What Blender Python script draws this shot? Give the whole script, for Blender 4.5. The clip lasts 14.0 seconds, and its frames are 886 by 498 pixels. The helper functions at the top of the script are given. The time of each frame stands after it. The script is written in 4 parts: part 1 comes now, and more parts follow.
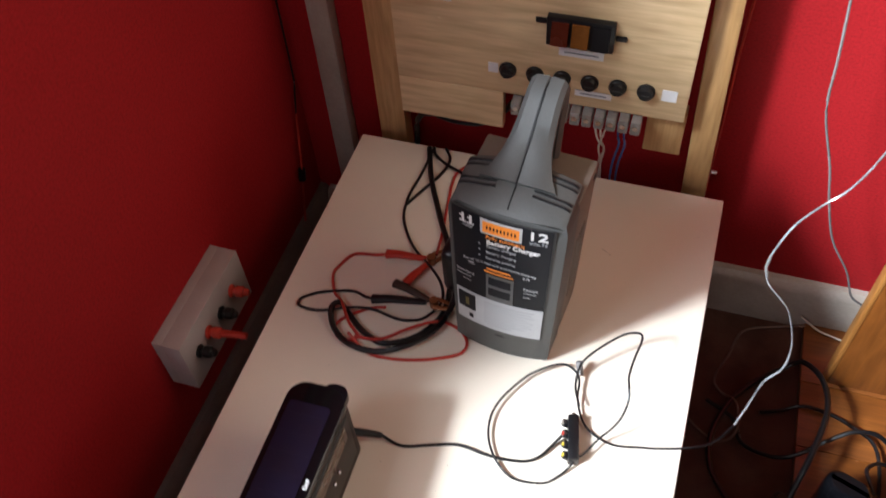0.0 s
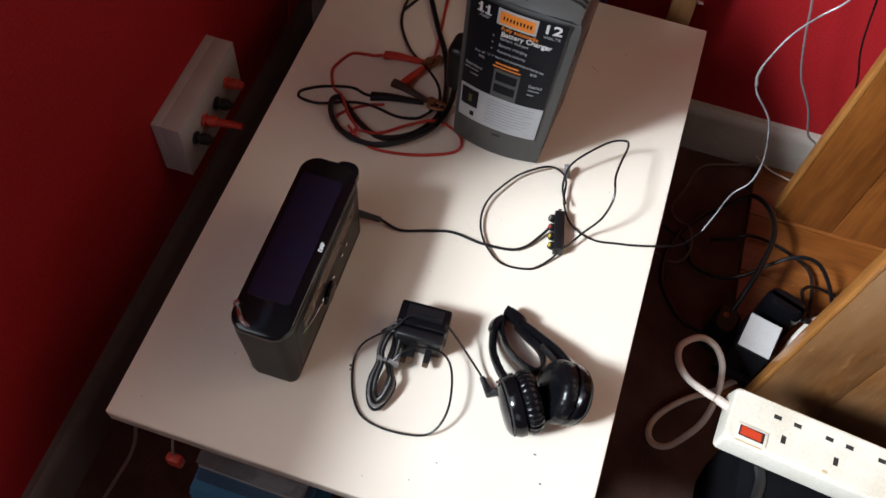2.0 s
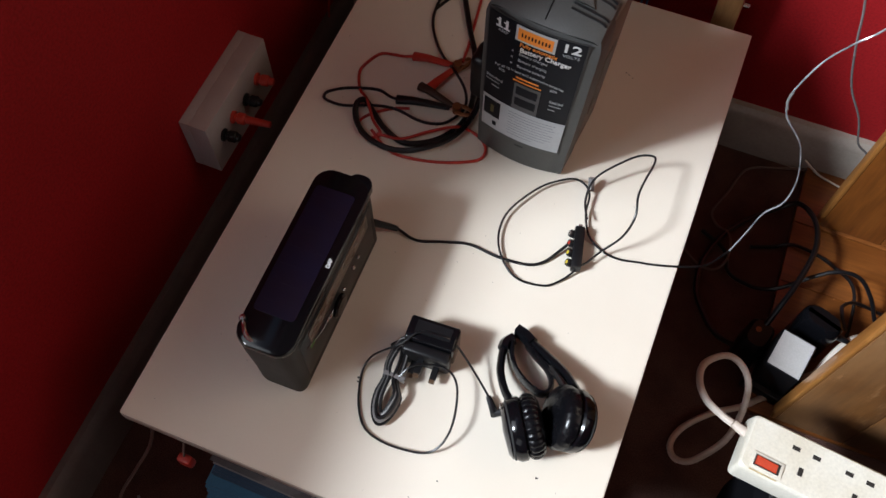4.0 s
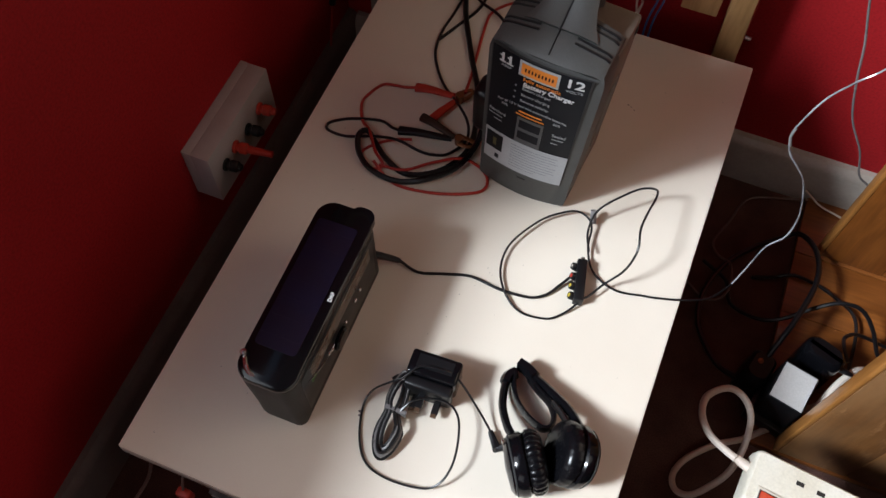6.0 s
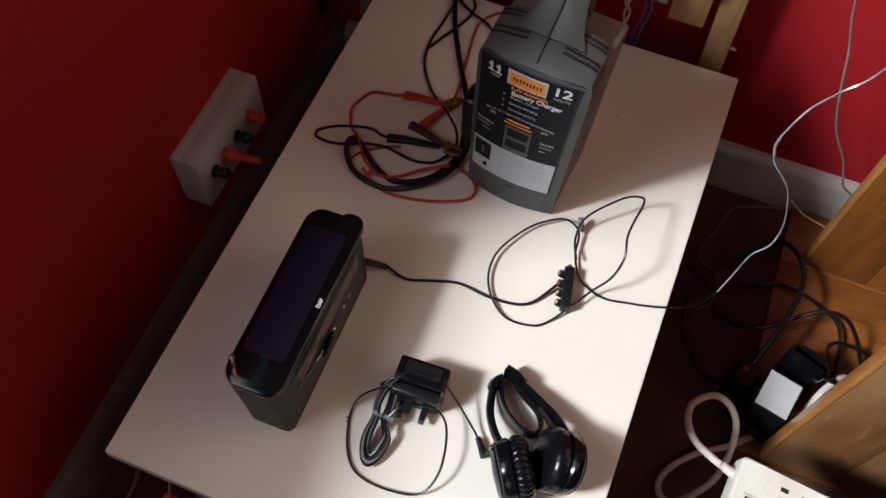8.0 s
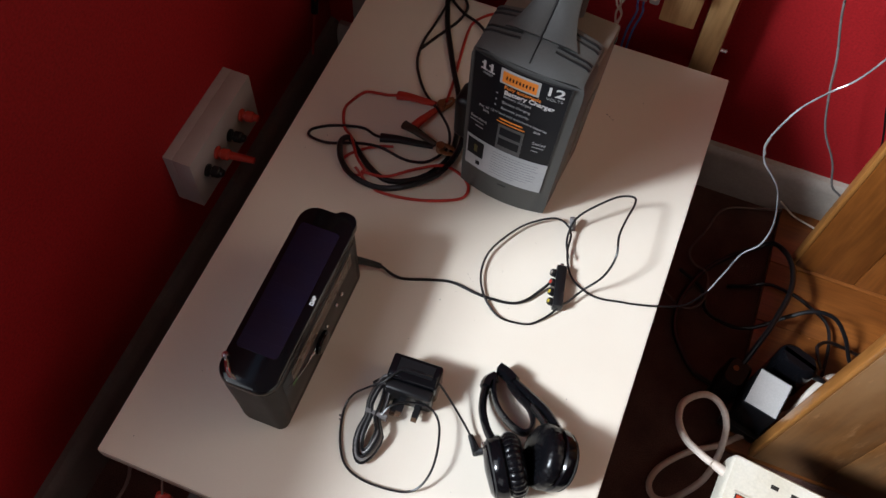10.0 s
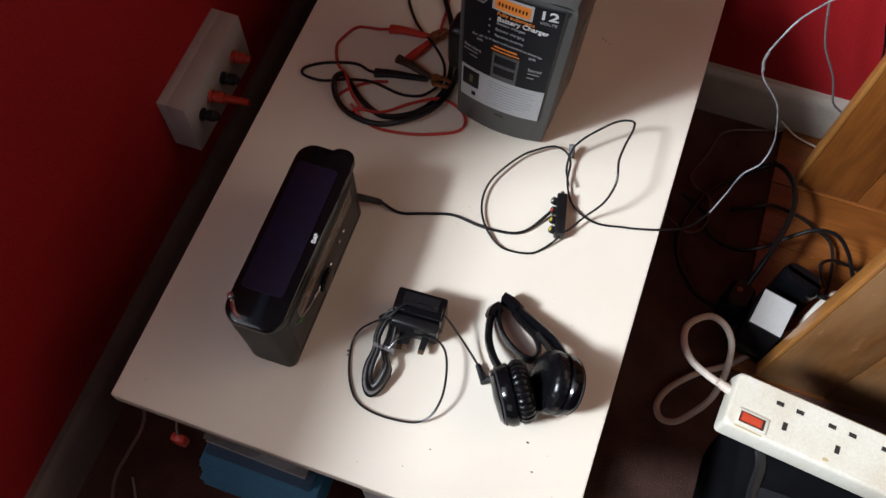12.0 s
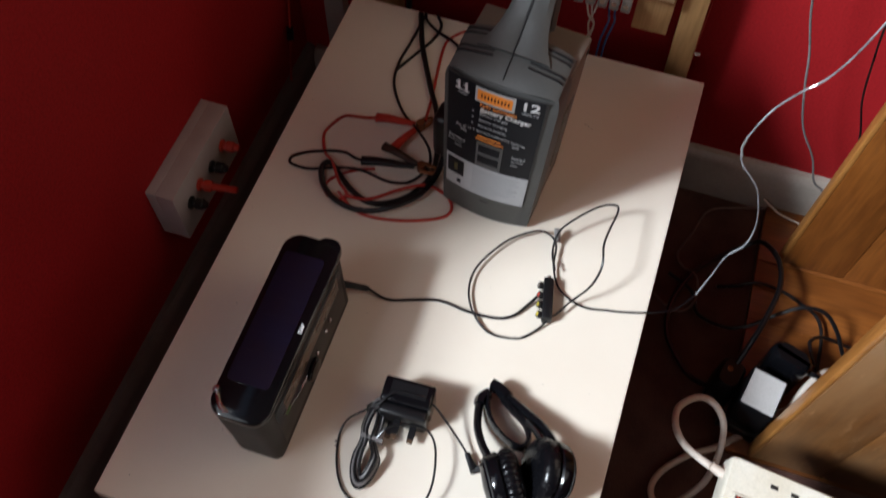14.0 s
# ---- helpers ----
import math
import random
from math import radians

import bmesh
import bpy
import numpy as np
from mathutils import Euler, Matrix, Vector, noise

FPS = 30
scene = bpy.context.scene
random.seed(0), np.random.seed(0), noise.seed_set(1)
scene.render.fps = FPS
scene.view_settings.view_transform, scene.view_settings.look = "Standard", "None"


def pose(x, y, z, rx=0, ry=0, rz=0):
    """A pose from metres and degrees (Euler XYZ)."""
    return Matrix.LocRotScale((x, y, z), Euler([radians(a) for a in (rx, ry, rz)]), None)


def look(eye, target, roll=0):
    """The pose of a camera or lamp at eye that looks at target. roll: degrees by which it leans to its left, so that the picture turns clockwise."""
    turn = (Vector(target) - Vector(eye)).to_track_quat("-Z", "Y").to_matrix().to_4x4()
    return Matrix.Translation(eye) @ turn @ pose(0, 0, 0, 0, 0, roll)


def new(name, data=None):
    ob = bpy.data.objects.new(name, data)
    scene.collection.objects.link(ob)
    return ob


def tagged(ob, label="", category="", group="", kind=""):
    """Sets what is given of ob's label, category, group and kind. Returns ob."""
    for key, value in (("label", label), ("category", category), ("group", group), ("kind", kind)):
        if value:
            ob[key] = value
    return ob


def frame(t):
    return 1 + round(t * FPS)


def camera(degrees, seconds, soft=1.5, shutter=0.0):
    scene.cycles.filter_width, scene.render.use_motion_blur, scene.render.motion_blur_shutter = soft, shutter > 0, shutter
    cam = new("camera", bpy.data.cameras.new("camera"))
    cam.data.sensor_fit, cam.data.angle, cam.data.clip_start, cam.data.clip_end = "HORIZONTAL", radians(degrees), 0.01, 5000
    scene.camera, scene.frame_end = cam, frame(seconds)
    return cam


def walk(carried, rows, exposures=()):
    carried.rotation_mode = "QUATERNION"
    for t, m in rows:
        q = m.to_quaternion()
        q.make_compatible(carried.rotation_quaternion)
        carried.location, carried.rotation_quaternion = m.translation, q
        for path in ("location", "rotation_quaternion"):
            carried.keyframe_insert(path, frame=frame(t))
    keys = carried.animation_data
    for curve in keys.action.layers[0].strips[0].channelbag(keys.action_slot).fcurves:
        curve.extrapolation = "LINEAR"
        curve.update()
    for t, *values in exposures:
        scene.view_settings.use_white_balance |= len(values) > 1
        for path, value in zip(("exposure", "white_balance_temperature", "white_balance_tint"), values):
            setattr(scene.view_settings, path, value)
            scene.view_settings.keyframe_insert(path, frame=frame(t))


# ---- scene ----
cam = camera(54.0, 14.0, shutter=0.35)
PATH = [
    (0, (0.401, -0.065, 1.131), (-0.044, 1.091, -0.44), -4.8),
    (0.5, (0.399, -0.125, 1.134), (0.06, 0.998, -0.485), 1.3),
    (1, (0.393, -0.152, 1.127), (0.14, 0.915, -0.546), 4.5),
    (1.5, (0.376, -0.171, 1.124), (0.177, 0.848, -0.585), 5.7),
    (2, (0.351, -0.182, 1.126), (0.148, 0.791, -0.609), 6.7),
    (2.5, (0.366, -0.159, 1.13), (0.116, 0.726, -0.646), 4.6),
    (3, (0.387, -0.115, 1.141), (0.091, 0.705, -0.659), 1.5),
    (5.5, (0.378, -0.104, 1.152), (0.044, 0.775, -0.613), 1.1),
    (6, (0.376, -0.099, 1.153), (0.045, 0.779, -0.614), 1.3),
    (6.5, (0.375, -0.101, 1.152), (0.035, 0.789, -0.607), 1.2),
    (7, (0.374, -0.099, 1.156), (0.045, 0.796, -0.603), 1.9),
    (7.5, (0.377, -0.101, 1.156), (0.058, 0.798, -0.601), 2.5),
    (10, (0.377, -0.11, 1.157), (0.083, 0.81, -0.595), 4.2),
    (10.5, (0.381, -0.114, 1.158), (0.084, 0.795, -0.599), 3.7),
    (11, (0.384, -0.115, 1.155), (0.109, 0.748, -0.627), 2.5),
    (11.5, (0.384, -0.117, 1.153), (0.11, 0.704, -0.649), 1.4),
    (12, (0.383, -0.117, 1.152), (0.123, 0.689, -0.659), 1.5),
    (12.5, (0.38, -0.115, 1.153), (0.133, 0.679, -0.666), 2.0),
    (13, (0.381, -0.114, 1.154), (0.136, 0.677, -0.667), 1.6),
    (13.5, (0.38, -0.111, 1.154), (0.138, 0.699, -0.659), 1.9),
    (14, (0.384, -0.102, 1.162), (0.093, 0.846, -0.575), 1.4),
]

EXPOSURES = [(0, 1.02), (0.5, 0.92), (1, 0.74), (1.5, 0.48), (2, 0.28), (2.5, 0.15), (3, 0.1), (5.5, 0.06), (10, 0.06), (13.5, 0.07), (14, 0.08)]
walk(cam, [(t, look(eye, target, roll)) for t, eye, target, roll in PATH], EXPOSURES)

# ---- light ----
world = bpy.data.worlds.new("world")
scene.world = world
world.use_nodes = True
wn = world.node_tree
sky = wn.nodes.new("ShaderNodeTexSky")
sky.sky_type = "NISHITA"
sky.sun_disc = False
sky.sun_elevation = radians(42)
sky.sun_rotation = math.atan2(-0.843, -0.707)
wn.links.new(sky.outputs[0], wn.nodes["Background"].inputs[0])
wn.nodes["Background"].inputs[1].default_value = 0.12

# low bright daylight from the south-west, over the window sill
WAY = Vector((0.843, 0.707, -1.0))
sun_data = bpy.data.lights.new("sun", "SUN")
sun_data.energy, sun_data.angle, sun_data.color = 5.0, radians(9.5), (0.87, 0.97, 1.08)
sun = new("sun", sun_data)
sun.matrix_world = look((0, 0, 4), Vector((0, 0, 4)) + WAY)


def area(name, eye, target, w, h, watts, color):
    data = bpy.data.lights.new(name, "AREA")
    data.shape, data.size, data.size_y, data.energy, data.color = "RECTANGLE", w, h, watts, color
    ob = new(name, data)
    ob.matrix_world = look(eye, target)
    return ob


# added fill lamps outside the view, tuned for brightness; south stands for a rear window
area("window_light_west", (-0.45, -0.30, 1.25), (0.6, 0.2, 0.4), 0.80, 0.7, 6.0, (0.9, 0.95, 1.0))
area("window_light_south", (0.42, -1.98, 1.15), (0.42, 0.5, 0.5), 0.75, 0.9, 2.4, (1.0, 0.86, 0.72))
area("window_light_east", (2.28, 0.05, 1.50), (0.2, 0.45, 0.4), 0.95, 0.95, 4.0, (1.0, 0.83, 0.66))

# added fill from high behind, lifts the shade right of the charger
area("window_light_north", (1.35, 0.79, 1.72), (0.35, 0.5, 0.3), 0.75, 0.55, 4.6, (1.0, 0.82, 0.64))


# ---- materials ----
def node_mat(name, rough=0.5, metal=0.0, coat=0.0, spec=0.5):
    m = bpy.data.materials.new(name)
    m.use_nodes = True
    b = m.node_tree.nodes["Principled BSDF"]
    b.inputs["Roughness"].default_value = rough
    b.inputs["Metallic"].default_value = metal
    b.inputs["Coat Weight"].default_value = coat
    b.inputs["Specular IOR Level"].default_value = spec
    return m, m.node_tree, b


def coords(nt, scale=(1, 1, 1)):
    geo = nt.nodes.new("ShaderNodeTexCoord")
    mp = nt.nodes.new("ShaderNodeMapping")
    mp.inputs["Scale"].default_value = scale
    nt.links.new(geo.outputs["Object"], mp.inputs["Vector"])
    return mp.outputs["Vector"]


def noise_tex(nt, vec, scale, detail=4.0, rough=0.55):
    n = nt.nodes.new("ShaderNodeTexNoise")
    n.inputs["Scale"].default_value, n.inputs["Detail"].default_value, n.inputs["Roughness"].default_value = scale, detail, rough
    nt.links.new(vec, n.inputs["Vector"])
    return n.outputs["Fac"]


def ramp(nt, fac, stops):
    r = nt.nodes.new("ShaderNodeValToRGB")
    while len(r.color_ramp.elements) < len(stops):
        r.color_ramp.elements.new(0.5)
    for e, (pos, col) in zip(r.color_ramp.elements, stops):
        e.position, e.color = pos, (*col, 1)
    nt.links.new(fac, r.inputs["Fac"])
    return r.outputs["Color"]


def mix(nt, a, b, fac, mode="MIX"):
    n = nt.nodes.new("ShaderNodeMix")
    n.data_type, n.blend_type = "RGBA", mode
    for sock, val in ((n.inputs[0], fac), (n.inputs[6], a), (n.inputs[7], b)):
        if isinstance(val, (int, float)):
            sock.default_value = val
        elif isinstance(val, tuple):
            sock.default_value = (*val, 1)
        else:
            nt.links.new(val, sock)
    return n.outputs[2]


def bump(nt, b, fac, strength, dist):
    n = nt.nodes.new("ShaderNodeBump")
    n.inputs["Strength"].default_value, n.inputs["Distance"].default_value = strength, dist
    nt.links.new(fac, n.inputs["Height"])
    nt.links.new(n.outputs[0], b.inputs["Normal"])


def surface(name, col, col2=None, rough=0.5, metal=0.0, grain=300.0, big=14.0, relief=0.15, depth=0.0004, coat=0.0, spec=0.5, vary=0.12):
    """A surface of one stuff: two tones at a large scale, grain at a small one, fine relief and uneven gloss."""
    m, nt, b = node_mat(name, rough, metal, coat, spec)
    vec = coords(nt)
    col2 = col2 or tuple(c * 0.72 for c in col)
    large = noise_tex(nt, vec, big, 5.0)
    small = noise_tex(nt, vec, grain, 3.0)
    tone = ramp(nt, large, [(0.3, col2), (0.62, col)])
    tone = mix(nt, tone, ramp(nt, small, [(0.3, tuple(1 - vary for _ in range(3))), (0.7, (1, 1, 1))]), 1.0, "MULTIPLY")
    nt.links.new(tone, b.inputs["Base Color"])
    rr = nt.nodes.new("ShaderNodeMapRange")
    rr.inputs["To Min"].default_value, rr.inputs["To Max"].default_value = max(rough - 0.08, 0.03), min(rough + 0.12, 1)
    nt.links.new(large, rr.inputs["Value"])
    nt.links.new(rr.outputs[0], b.inputs["Roughness"])
    bump(nt, b, small, relief, depth)
    return m


def wood(name, light, dark, axis=2, rough=0.38, ring=26.0, worn=None):
    """Sawn pine, the grain running along one axis."""
    m, nt, b = node_mat(name, rough, coat=0.25)
    sc = [ring, ring, ring]
    sc[axis] = ring * 0.09
    vec = coords(nt, tuple(sc))
    warp = noise_tex(nt, vec, 1.3, 4.0)
    fine = noise_tex(nt, vec, 9.0, 3.0)
    spots = noise_tex(nt, coords(nt), 7.0, 3.0)
    mid = tuple((p + q) / 2 for p, q in zip(light, dark))
    tone = ramp(nt, warp, [(0.32, dark), (0.46, mid), (0.56, light), (0.7, mid)])
    tone = mix(nt, tone, ramp(nt, fine, [(0.3, (0.66, 0.61, 0.56)), (0.65, (1, 1, 1))]), 0.8, "MULTIPLY")
    tone = mix(nt, tone, ramp(nt, spots, [(0.35, (0.7, 0.66, 0.62)), (0.6, (1, 1, 1))]), 0.6, "MULTIPLY")
    fleck = noise_tex(nt, coords(nt, (1, 1, 2.2)), 55.0, 6.0, 0.7)
    tone = mix(nt, tone, tuple(min(1, c * 1.5 + 0.05) for c in light), ramp(nt, fleck, [(0.68, (0, 0, 0)), (0.74, (1, 1, 1))]))
    if worn:
        wear = noise_tex(nt, coords(nt, (2.2, 2.2, 0.8)), 4.5, 6.0, 0.65)
        tone = mix(nt, tone, worn, ramp(nt, wear, [(0.36, (0, 0, 0)), (0.60, (0.85, 0.85, 0.85))]))
        scuff = noise_tex(nt, coords(nt, (6, 6, 1.2)), 14.0, 5.0, 0.7)
        tone = mix(nt, tone, tuple(c * 1.7 for c in worn), ramp(nt, scuff, [(0.60, (0, 0, 0)), (0.72, (0.6, 0.6, 0.6))]))
    nt.links.new(tone, b.inputs["Base Color"])
    bump(nt, b, fine, 0.2, 0.0006)
    return m


M_TOP = surface("cream melamine", (0.775, 0.70, 0.595), (0.735, 0.655, 0.55), 0.42, grain=900, big=5, relief=0.06, vary=0.04)
M_EDGE = surface("melamine edge band", (0.50, 0.43, 0.36), (0.36, 0.29, 0.23), 0.5, grain=500, big=30)
M_RED = surface("red wall paint", (0.40, 0.012, 0.016), (0.345, 0.010, 0.013), 0.7, grain=300, big=3, relief=0.4, depth=0.0012, vary=0.30, spec=0.22)
# west skirting: the shade low on that wall is put into this colour
M_SKIRT_SHADE = surface("skirting paint darkened for shade", (0.17, 0.138, 0.124), (0.12, 0.096, 0.085), 0.6, grain=220, big=11, relief=0.2)
# base lowered below true white to carry the shade on the north skirting
M_WHITE = surface("white gloss paint", (0.42, 0.37, 0.32), (0.31, 0.265, 0.225), 0.4, grain=200, big=9, relief=0.1)
M_CEIL = surface("white ceiling paint", (0.80, 0.78, 0.74), (0.75, 0.73, 0.69), 0.8, grain=200, big=3)
M_CARPET = surface("dark brown carpet", (0.175, 0.092, 0.074), (0.105, 0.054, 0.043), 0.95, grain=650, big=18, relief=0.9, depth=0.004, vary=0.55, spec=0.1)
M_PINE_V = wood("stained pine upright", (0.27, 0.088, 0.016), (0.175, 0.052, 0.010), 2)
M_PINE_WORN = wood("worn dull pine", (0.29, 0.118, 0.032), (0.17, 0.066, 0.018), 2, 0.5, worn=(0.25, 0.132, 0.056))
M_PINE_X = wood("stained pine along", (0.26, 0.084, 0.016), (0.165, 0.050, 0.010), 0)
M_PINE_EDGE = wood("worn pine edge", (0.46, 0.20, 0.052), (0.33, 0.13, 0.03), 2)
M_PLY = wood("pale plywood", (0.74, 0.56, 0.33), (0.69, 0.50, 0.28), 0, 0.5, 14.0)
M_POST = wood("planed softwood", (0.60, 0.38, 0.17), (0.47, 0.27, 0.11), 2, 0.5, 20.0)
M_GREY = surface("grey speckled plastic", (0.074, 0.075, 0.072), (0.062, 0.063, 0.061), 0.55, grain=1400, big=25, relief=0.25, vary=0.3)
M_GREY_DK = surface("dark grey plastic groove", (0.03, 0.03, 0.03), rough=0.6)
# charger sides: warm bounce light is put into this paler, browner grey
M_SIDE = surface("vented steel with warm bounce tint", (0.150, 0.118, 0.095), (0.125, 0.097, 0.078), 0.55, grain=700)
M_BLACK = surface("black plastic", (0.007, 0.007, 0.008), (0.005, 0.005, 0.006), 0.34, grain=500, relief=0.08, spec=0.35)
M_GLOSS = surface("gloss black plastic", (0.004, 0.004, 0.005), (0.003, 0.003, 0.004), 0.12, grain=500, relief=0.02, spec=0.25)
M_BLACK_SOFT = surface("black leatherette", (0.004, 0.004, 0.005), (0.003, 0.003, 0.004), 0.25, grain=420, big=60, relief=0.3, depth=0.0003, spec=0.22)
M_RUBBER = surface("black cable rubber", (0.007, 0.007, 0.008), (0.005, 0.005, 0.006), 0.28, grain=300, spec=0.4)
M_REDPL = surface("red plastic", (0.50, 0.035, 0.018), (0.36, 0.022, 0.012), 0.4, grain=300)
M_REDWIRE = surface("red cable sheath", (0.48, 0.035, 0.02), (0.34, 0.022, 0.014), 0.42, grain=300)
M_COPPER = surface("copper jaw", (0.30, 0.13, 0.06), (0.16, 0.065, 0.03), 0.42, metal=0.7, grain=300)
M_PIN = surface("dull brass pin", (0.14, 0.085, 0.05), (0.09, 0.055, 0.035), 0.4, metal=0.6, grain=300)
M_RUST = surface("rusty dark clip", (0.055, 0.03, 0.02), (0.03, 0.017, 0.012), 0.45, metal=0.3, grain=300)
M_CHROME = surface("bright steel", (0.70, 0.69, 0.67), (0.55, 0.54, 0.53), 0.2, metal=1.0, grain=200)
M_RAIL = surface("dark steel rail", (0.10, 0.10, 0.10), (0.07, 0.07, 0.07), 0.22, metal=0.9, grain=200)
M_WHITEPL = surface("aged white plastic", (0.74, 0.70, 0.60), (0.66, 0.60, 0.48), 0.35, grain=300, big=22, relief=0.05)
M_WHITECORD = surface("white cable sheath", (0.66, 0.58, 0.50), (0.52, 0.42, 0.35), 0.4, grain=200)
M_GREYCORD = surface("grey translucent cable", (0.22, 0.21, 0.21), (0.13, 0.125, 0.125), 0.25, grain=200)
# pale and near-black tones paint the wire's highlights and dark stretches
M_SILVER = surface("clear sheathed wire with painted glints", (0.40, 0.40, 0.42), (0.02, 0.02, 0.024), 0.12, grain=200, big=28, coat=1.0)
M_BROWNCORD = surface("brown grey cable", (0.16, 0.10, 0.08), (0.10, 0.06, 0.05), 0.45, grain=200)
M_FINEPRINT = surface("grey fine print", (0.30, 0.31, 0.32), (0.24, 0.25, 0.26), 0.5, grain=900)
M_BOXPL = surface("pale grey enclosure", (0.44, 0.39, 0.38), (0.37, 0.32, 0.31), 0.5, grain=900, relief=0.2)
M_TERM = surface("milky grey terminal plastic", (0.30, 0.30, 0.29), (0.24, 0.24, 0.23), 0.35, grain=300)
M_LABEL = surface("dark label print", (0.006, 0.007, 0.011), (0.005, 0.0055, 0.008), 0.3, grain=700, spec=0.1)
M_PRINT = surface("white print", (0.70, 0.70, 0.70), (0.62, 0.62, 0.62), 0.5, grain=900)
M_PAPER = surface("pale grey label paper", (0.44, 0.45, 0.46), (0.38, 0.39, 0.40), 0.5, grain=600)
M_LABELPAPER = surface("white label paper", (0.52, 0.50, 0.48), (0.46, 0.44, 0.42), 0.6, grain=500)
M_GREYPRINT = surface("grey print", (0.25, 0.26, 0.28), rough=0.5)
M_OCHRE = surface("dull ochre print", (0.10, 0.085, 0.02), rough=0.5)
M_FRAMEGREY = surface("dark grey print", (0.075, 0.077, 0.08), rough=0.5)
M_ORANGE = surface("orange print", (0.85, 0.26, 0.03), (0.78, 0.22, 0.02), 0.45, grain=700)
M_YELLOW = surface("yellow plastic ring", (0.62, 0.48, 0.05), rough=0.4)
M_GREEN = surface("green print", (0.05, 0.22, 0.02), rough=0.4)
M_SOLAR = surface("dark violet solar film", (0.007, 0.005, 0.017), (0.010, 0.006, 0.012), 0.3, grain=200, big=22, spec=0.25)
M_SOLARBAR = surface("solar cell track", (0.012, 0.009, 0.020), rough=0.3, spec=0.25)
M_DISPLAY = surface("brown smoked display", (0.12, 0.085, 0.058), (0.09, 0.065, 0.045), 0.25, grain=200)
M_RADIOSIDE = surface("smoky radio shell", (0.020, 0.018, 0.016), (0.011, 0.010, 0.009), 0.42, grain=900, big=40, spec=0.2)
M_BLUE = surface("blue folder card", (0.045, 0.20, 0.34), (0.03, 0.15, 0.27), 0.5, grain=300)
# shaded copy of the folder blue, for the upper folders
M_BLUE_SHADE = surface("blue folder card darkened for shade", (0.025, 0.075, 0.14), (0.018, 0.055, 0.11), 0.5, grain=300)
M_BOOK = surface("grey magazine pages", (0.34, 0.32, 0.30), (0.24, 0.22, 0.21), 0.6, grain=300)
M_BAG = surface("black woven fabric", (0.006, 0.006, 0.0075), (0.004, 0.004, 0.005), 0.9, grain=900, big=20, relief=0.6, depth=0.001, spec=0.03)
M_VELCRO = surface("grey hook tape", (0.016, 0.016, 0.019), (0.009, 0.009, 0.011), 0.9, grain=700, relief=0.8, depth=0.001, spec=0.1)
M_HOLE = surface("socket shadow brown", (0.02, 0.015, 0.012), rough=0.8)
M_BLUEWIRE = surface("blue wire sheath", (0.03, 0.12, 0.35), rough=0.4)
M_DARKRED = surface("unlit red lens", (0.11, 0.018, 0.008), (0.08, 0.012, 0.006), 0.25, grain=300)
M_DARKAMBER = surface("unlit amber lens", (0.19, 0.07, 0.014), (0.14, 0.05, 0.01), 0.25, grain=300)
M_REDLENS = surface("red rocker plastic", (0.60, 0.05, 0.016), (0.45, 0.03, 0.010), 0.2, grain=300, coat=0.4)
M_DUST = surface("grey crumb", (0.12, 0.10, 0.09), rough=0.9)


# ---- mesh helpers ----
def mesh_ob(name, bm, mat, parent=None, smooth=35):
    bmesh.ops.recalc_face_normals(bm, faces=bm.faces)
    me = bpy.data.meshes.new(name)
    for f in bm.faces:
        f.smooth = True
    for e in bm.edges:
        if len(e.link_faces) == 2 and e.calc_face_angle(0) > radians(smooth):
            e.smooth = False
    bm.to_mesh(me)
    bm.free()
    for m in (mat if isinstance(mat, (list, tuple)) else [mat]):
        me.materials.append(m)
    ob = new(name, me)
    if parent:
        ob.parent = parent
    return ob


def part(name, bm, mat, parent, label=""):
    ob = mesh_ob(name, bm, mat, parent)
    if label:
        ob["label"] = label
    return ob


def thing(name, m, label, category, group="", kind=""):
    ob = new(name)
    ob.empty_display_size = 0.02
    ob.matrix_world = m
    return tagged(ob, label, category, group, kind)


def box(x0, x1, y0, y1, z0, z1, bevel=0.0, seg=2, bm=None, m=None):
    bm = bm or bmesh.new()
    mat = Matrix.Translation(((x0 + x1) / 2, (y0 + y1) / 2, (z0 + z1) / 2)) @ Matrix.Diagonal((x1 - x0, y1 - y0, z1 - z0, 1))
    r = bmesh.ops.create_cube(bm, size=1.0, matrix=(m @ mat) if m else mat)
    if bevel:
        es = {e for v in r["verts"] for e in v.link_edges}
        bmesh.ops.bevel(bm, geom=list(es), offset=bevel, segments=seg, profile=0.5, affect="EDGES")
    return bm


def loft(rings, bm=None, caps=True):
    """Skin through closed rings of equal count."""
    bm = bm or bmesh.new()
    rows = [[bm.verts.new(p) for p in ring] for ring in rings]
    n = len(rows[0])
    for a, b in zip(rows, rows[1:]):
        for i in range(n):
            bm.faces.new((a[i], a[(i + 1) % n], b[(i + 1) % n], b[i]))
    if caps:
        bm.faces.new(rows[0][::-1])
        bm.faces.new(rows[-1])
    return bm


def lathe(profile, n=24, m=None, bm=None):
    """Turned form: (radius, height) pairs round z."""
    m = m or Matrix()
    rings = [[m @ Vector((max(r, 1e-5) * math.cos(2 * math.pi * i / n), max(r, 1e-5) * math.sin(2 * math.pi * i / n), z)) for i in range(n)] for r, z in profile]
    return loft(rings, bm)


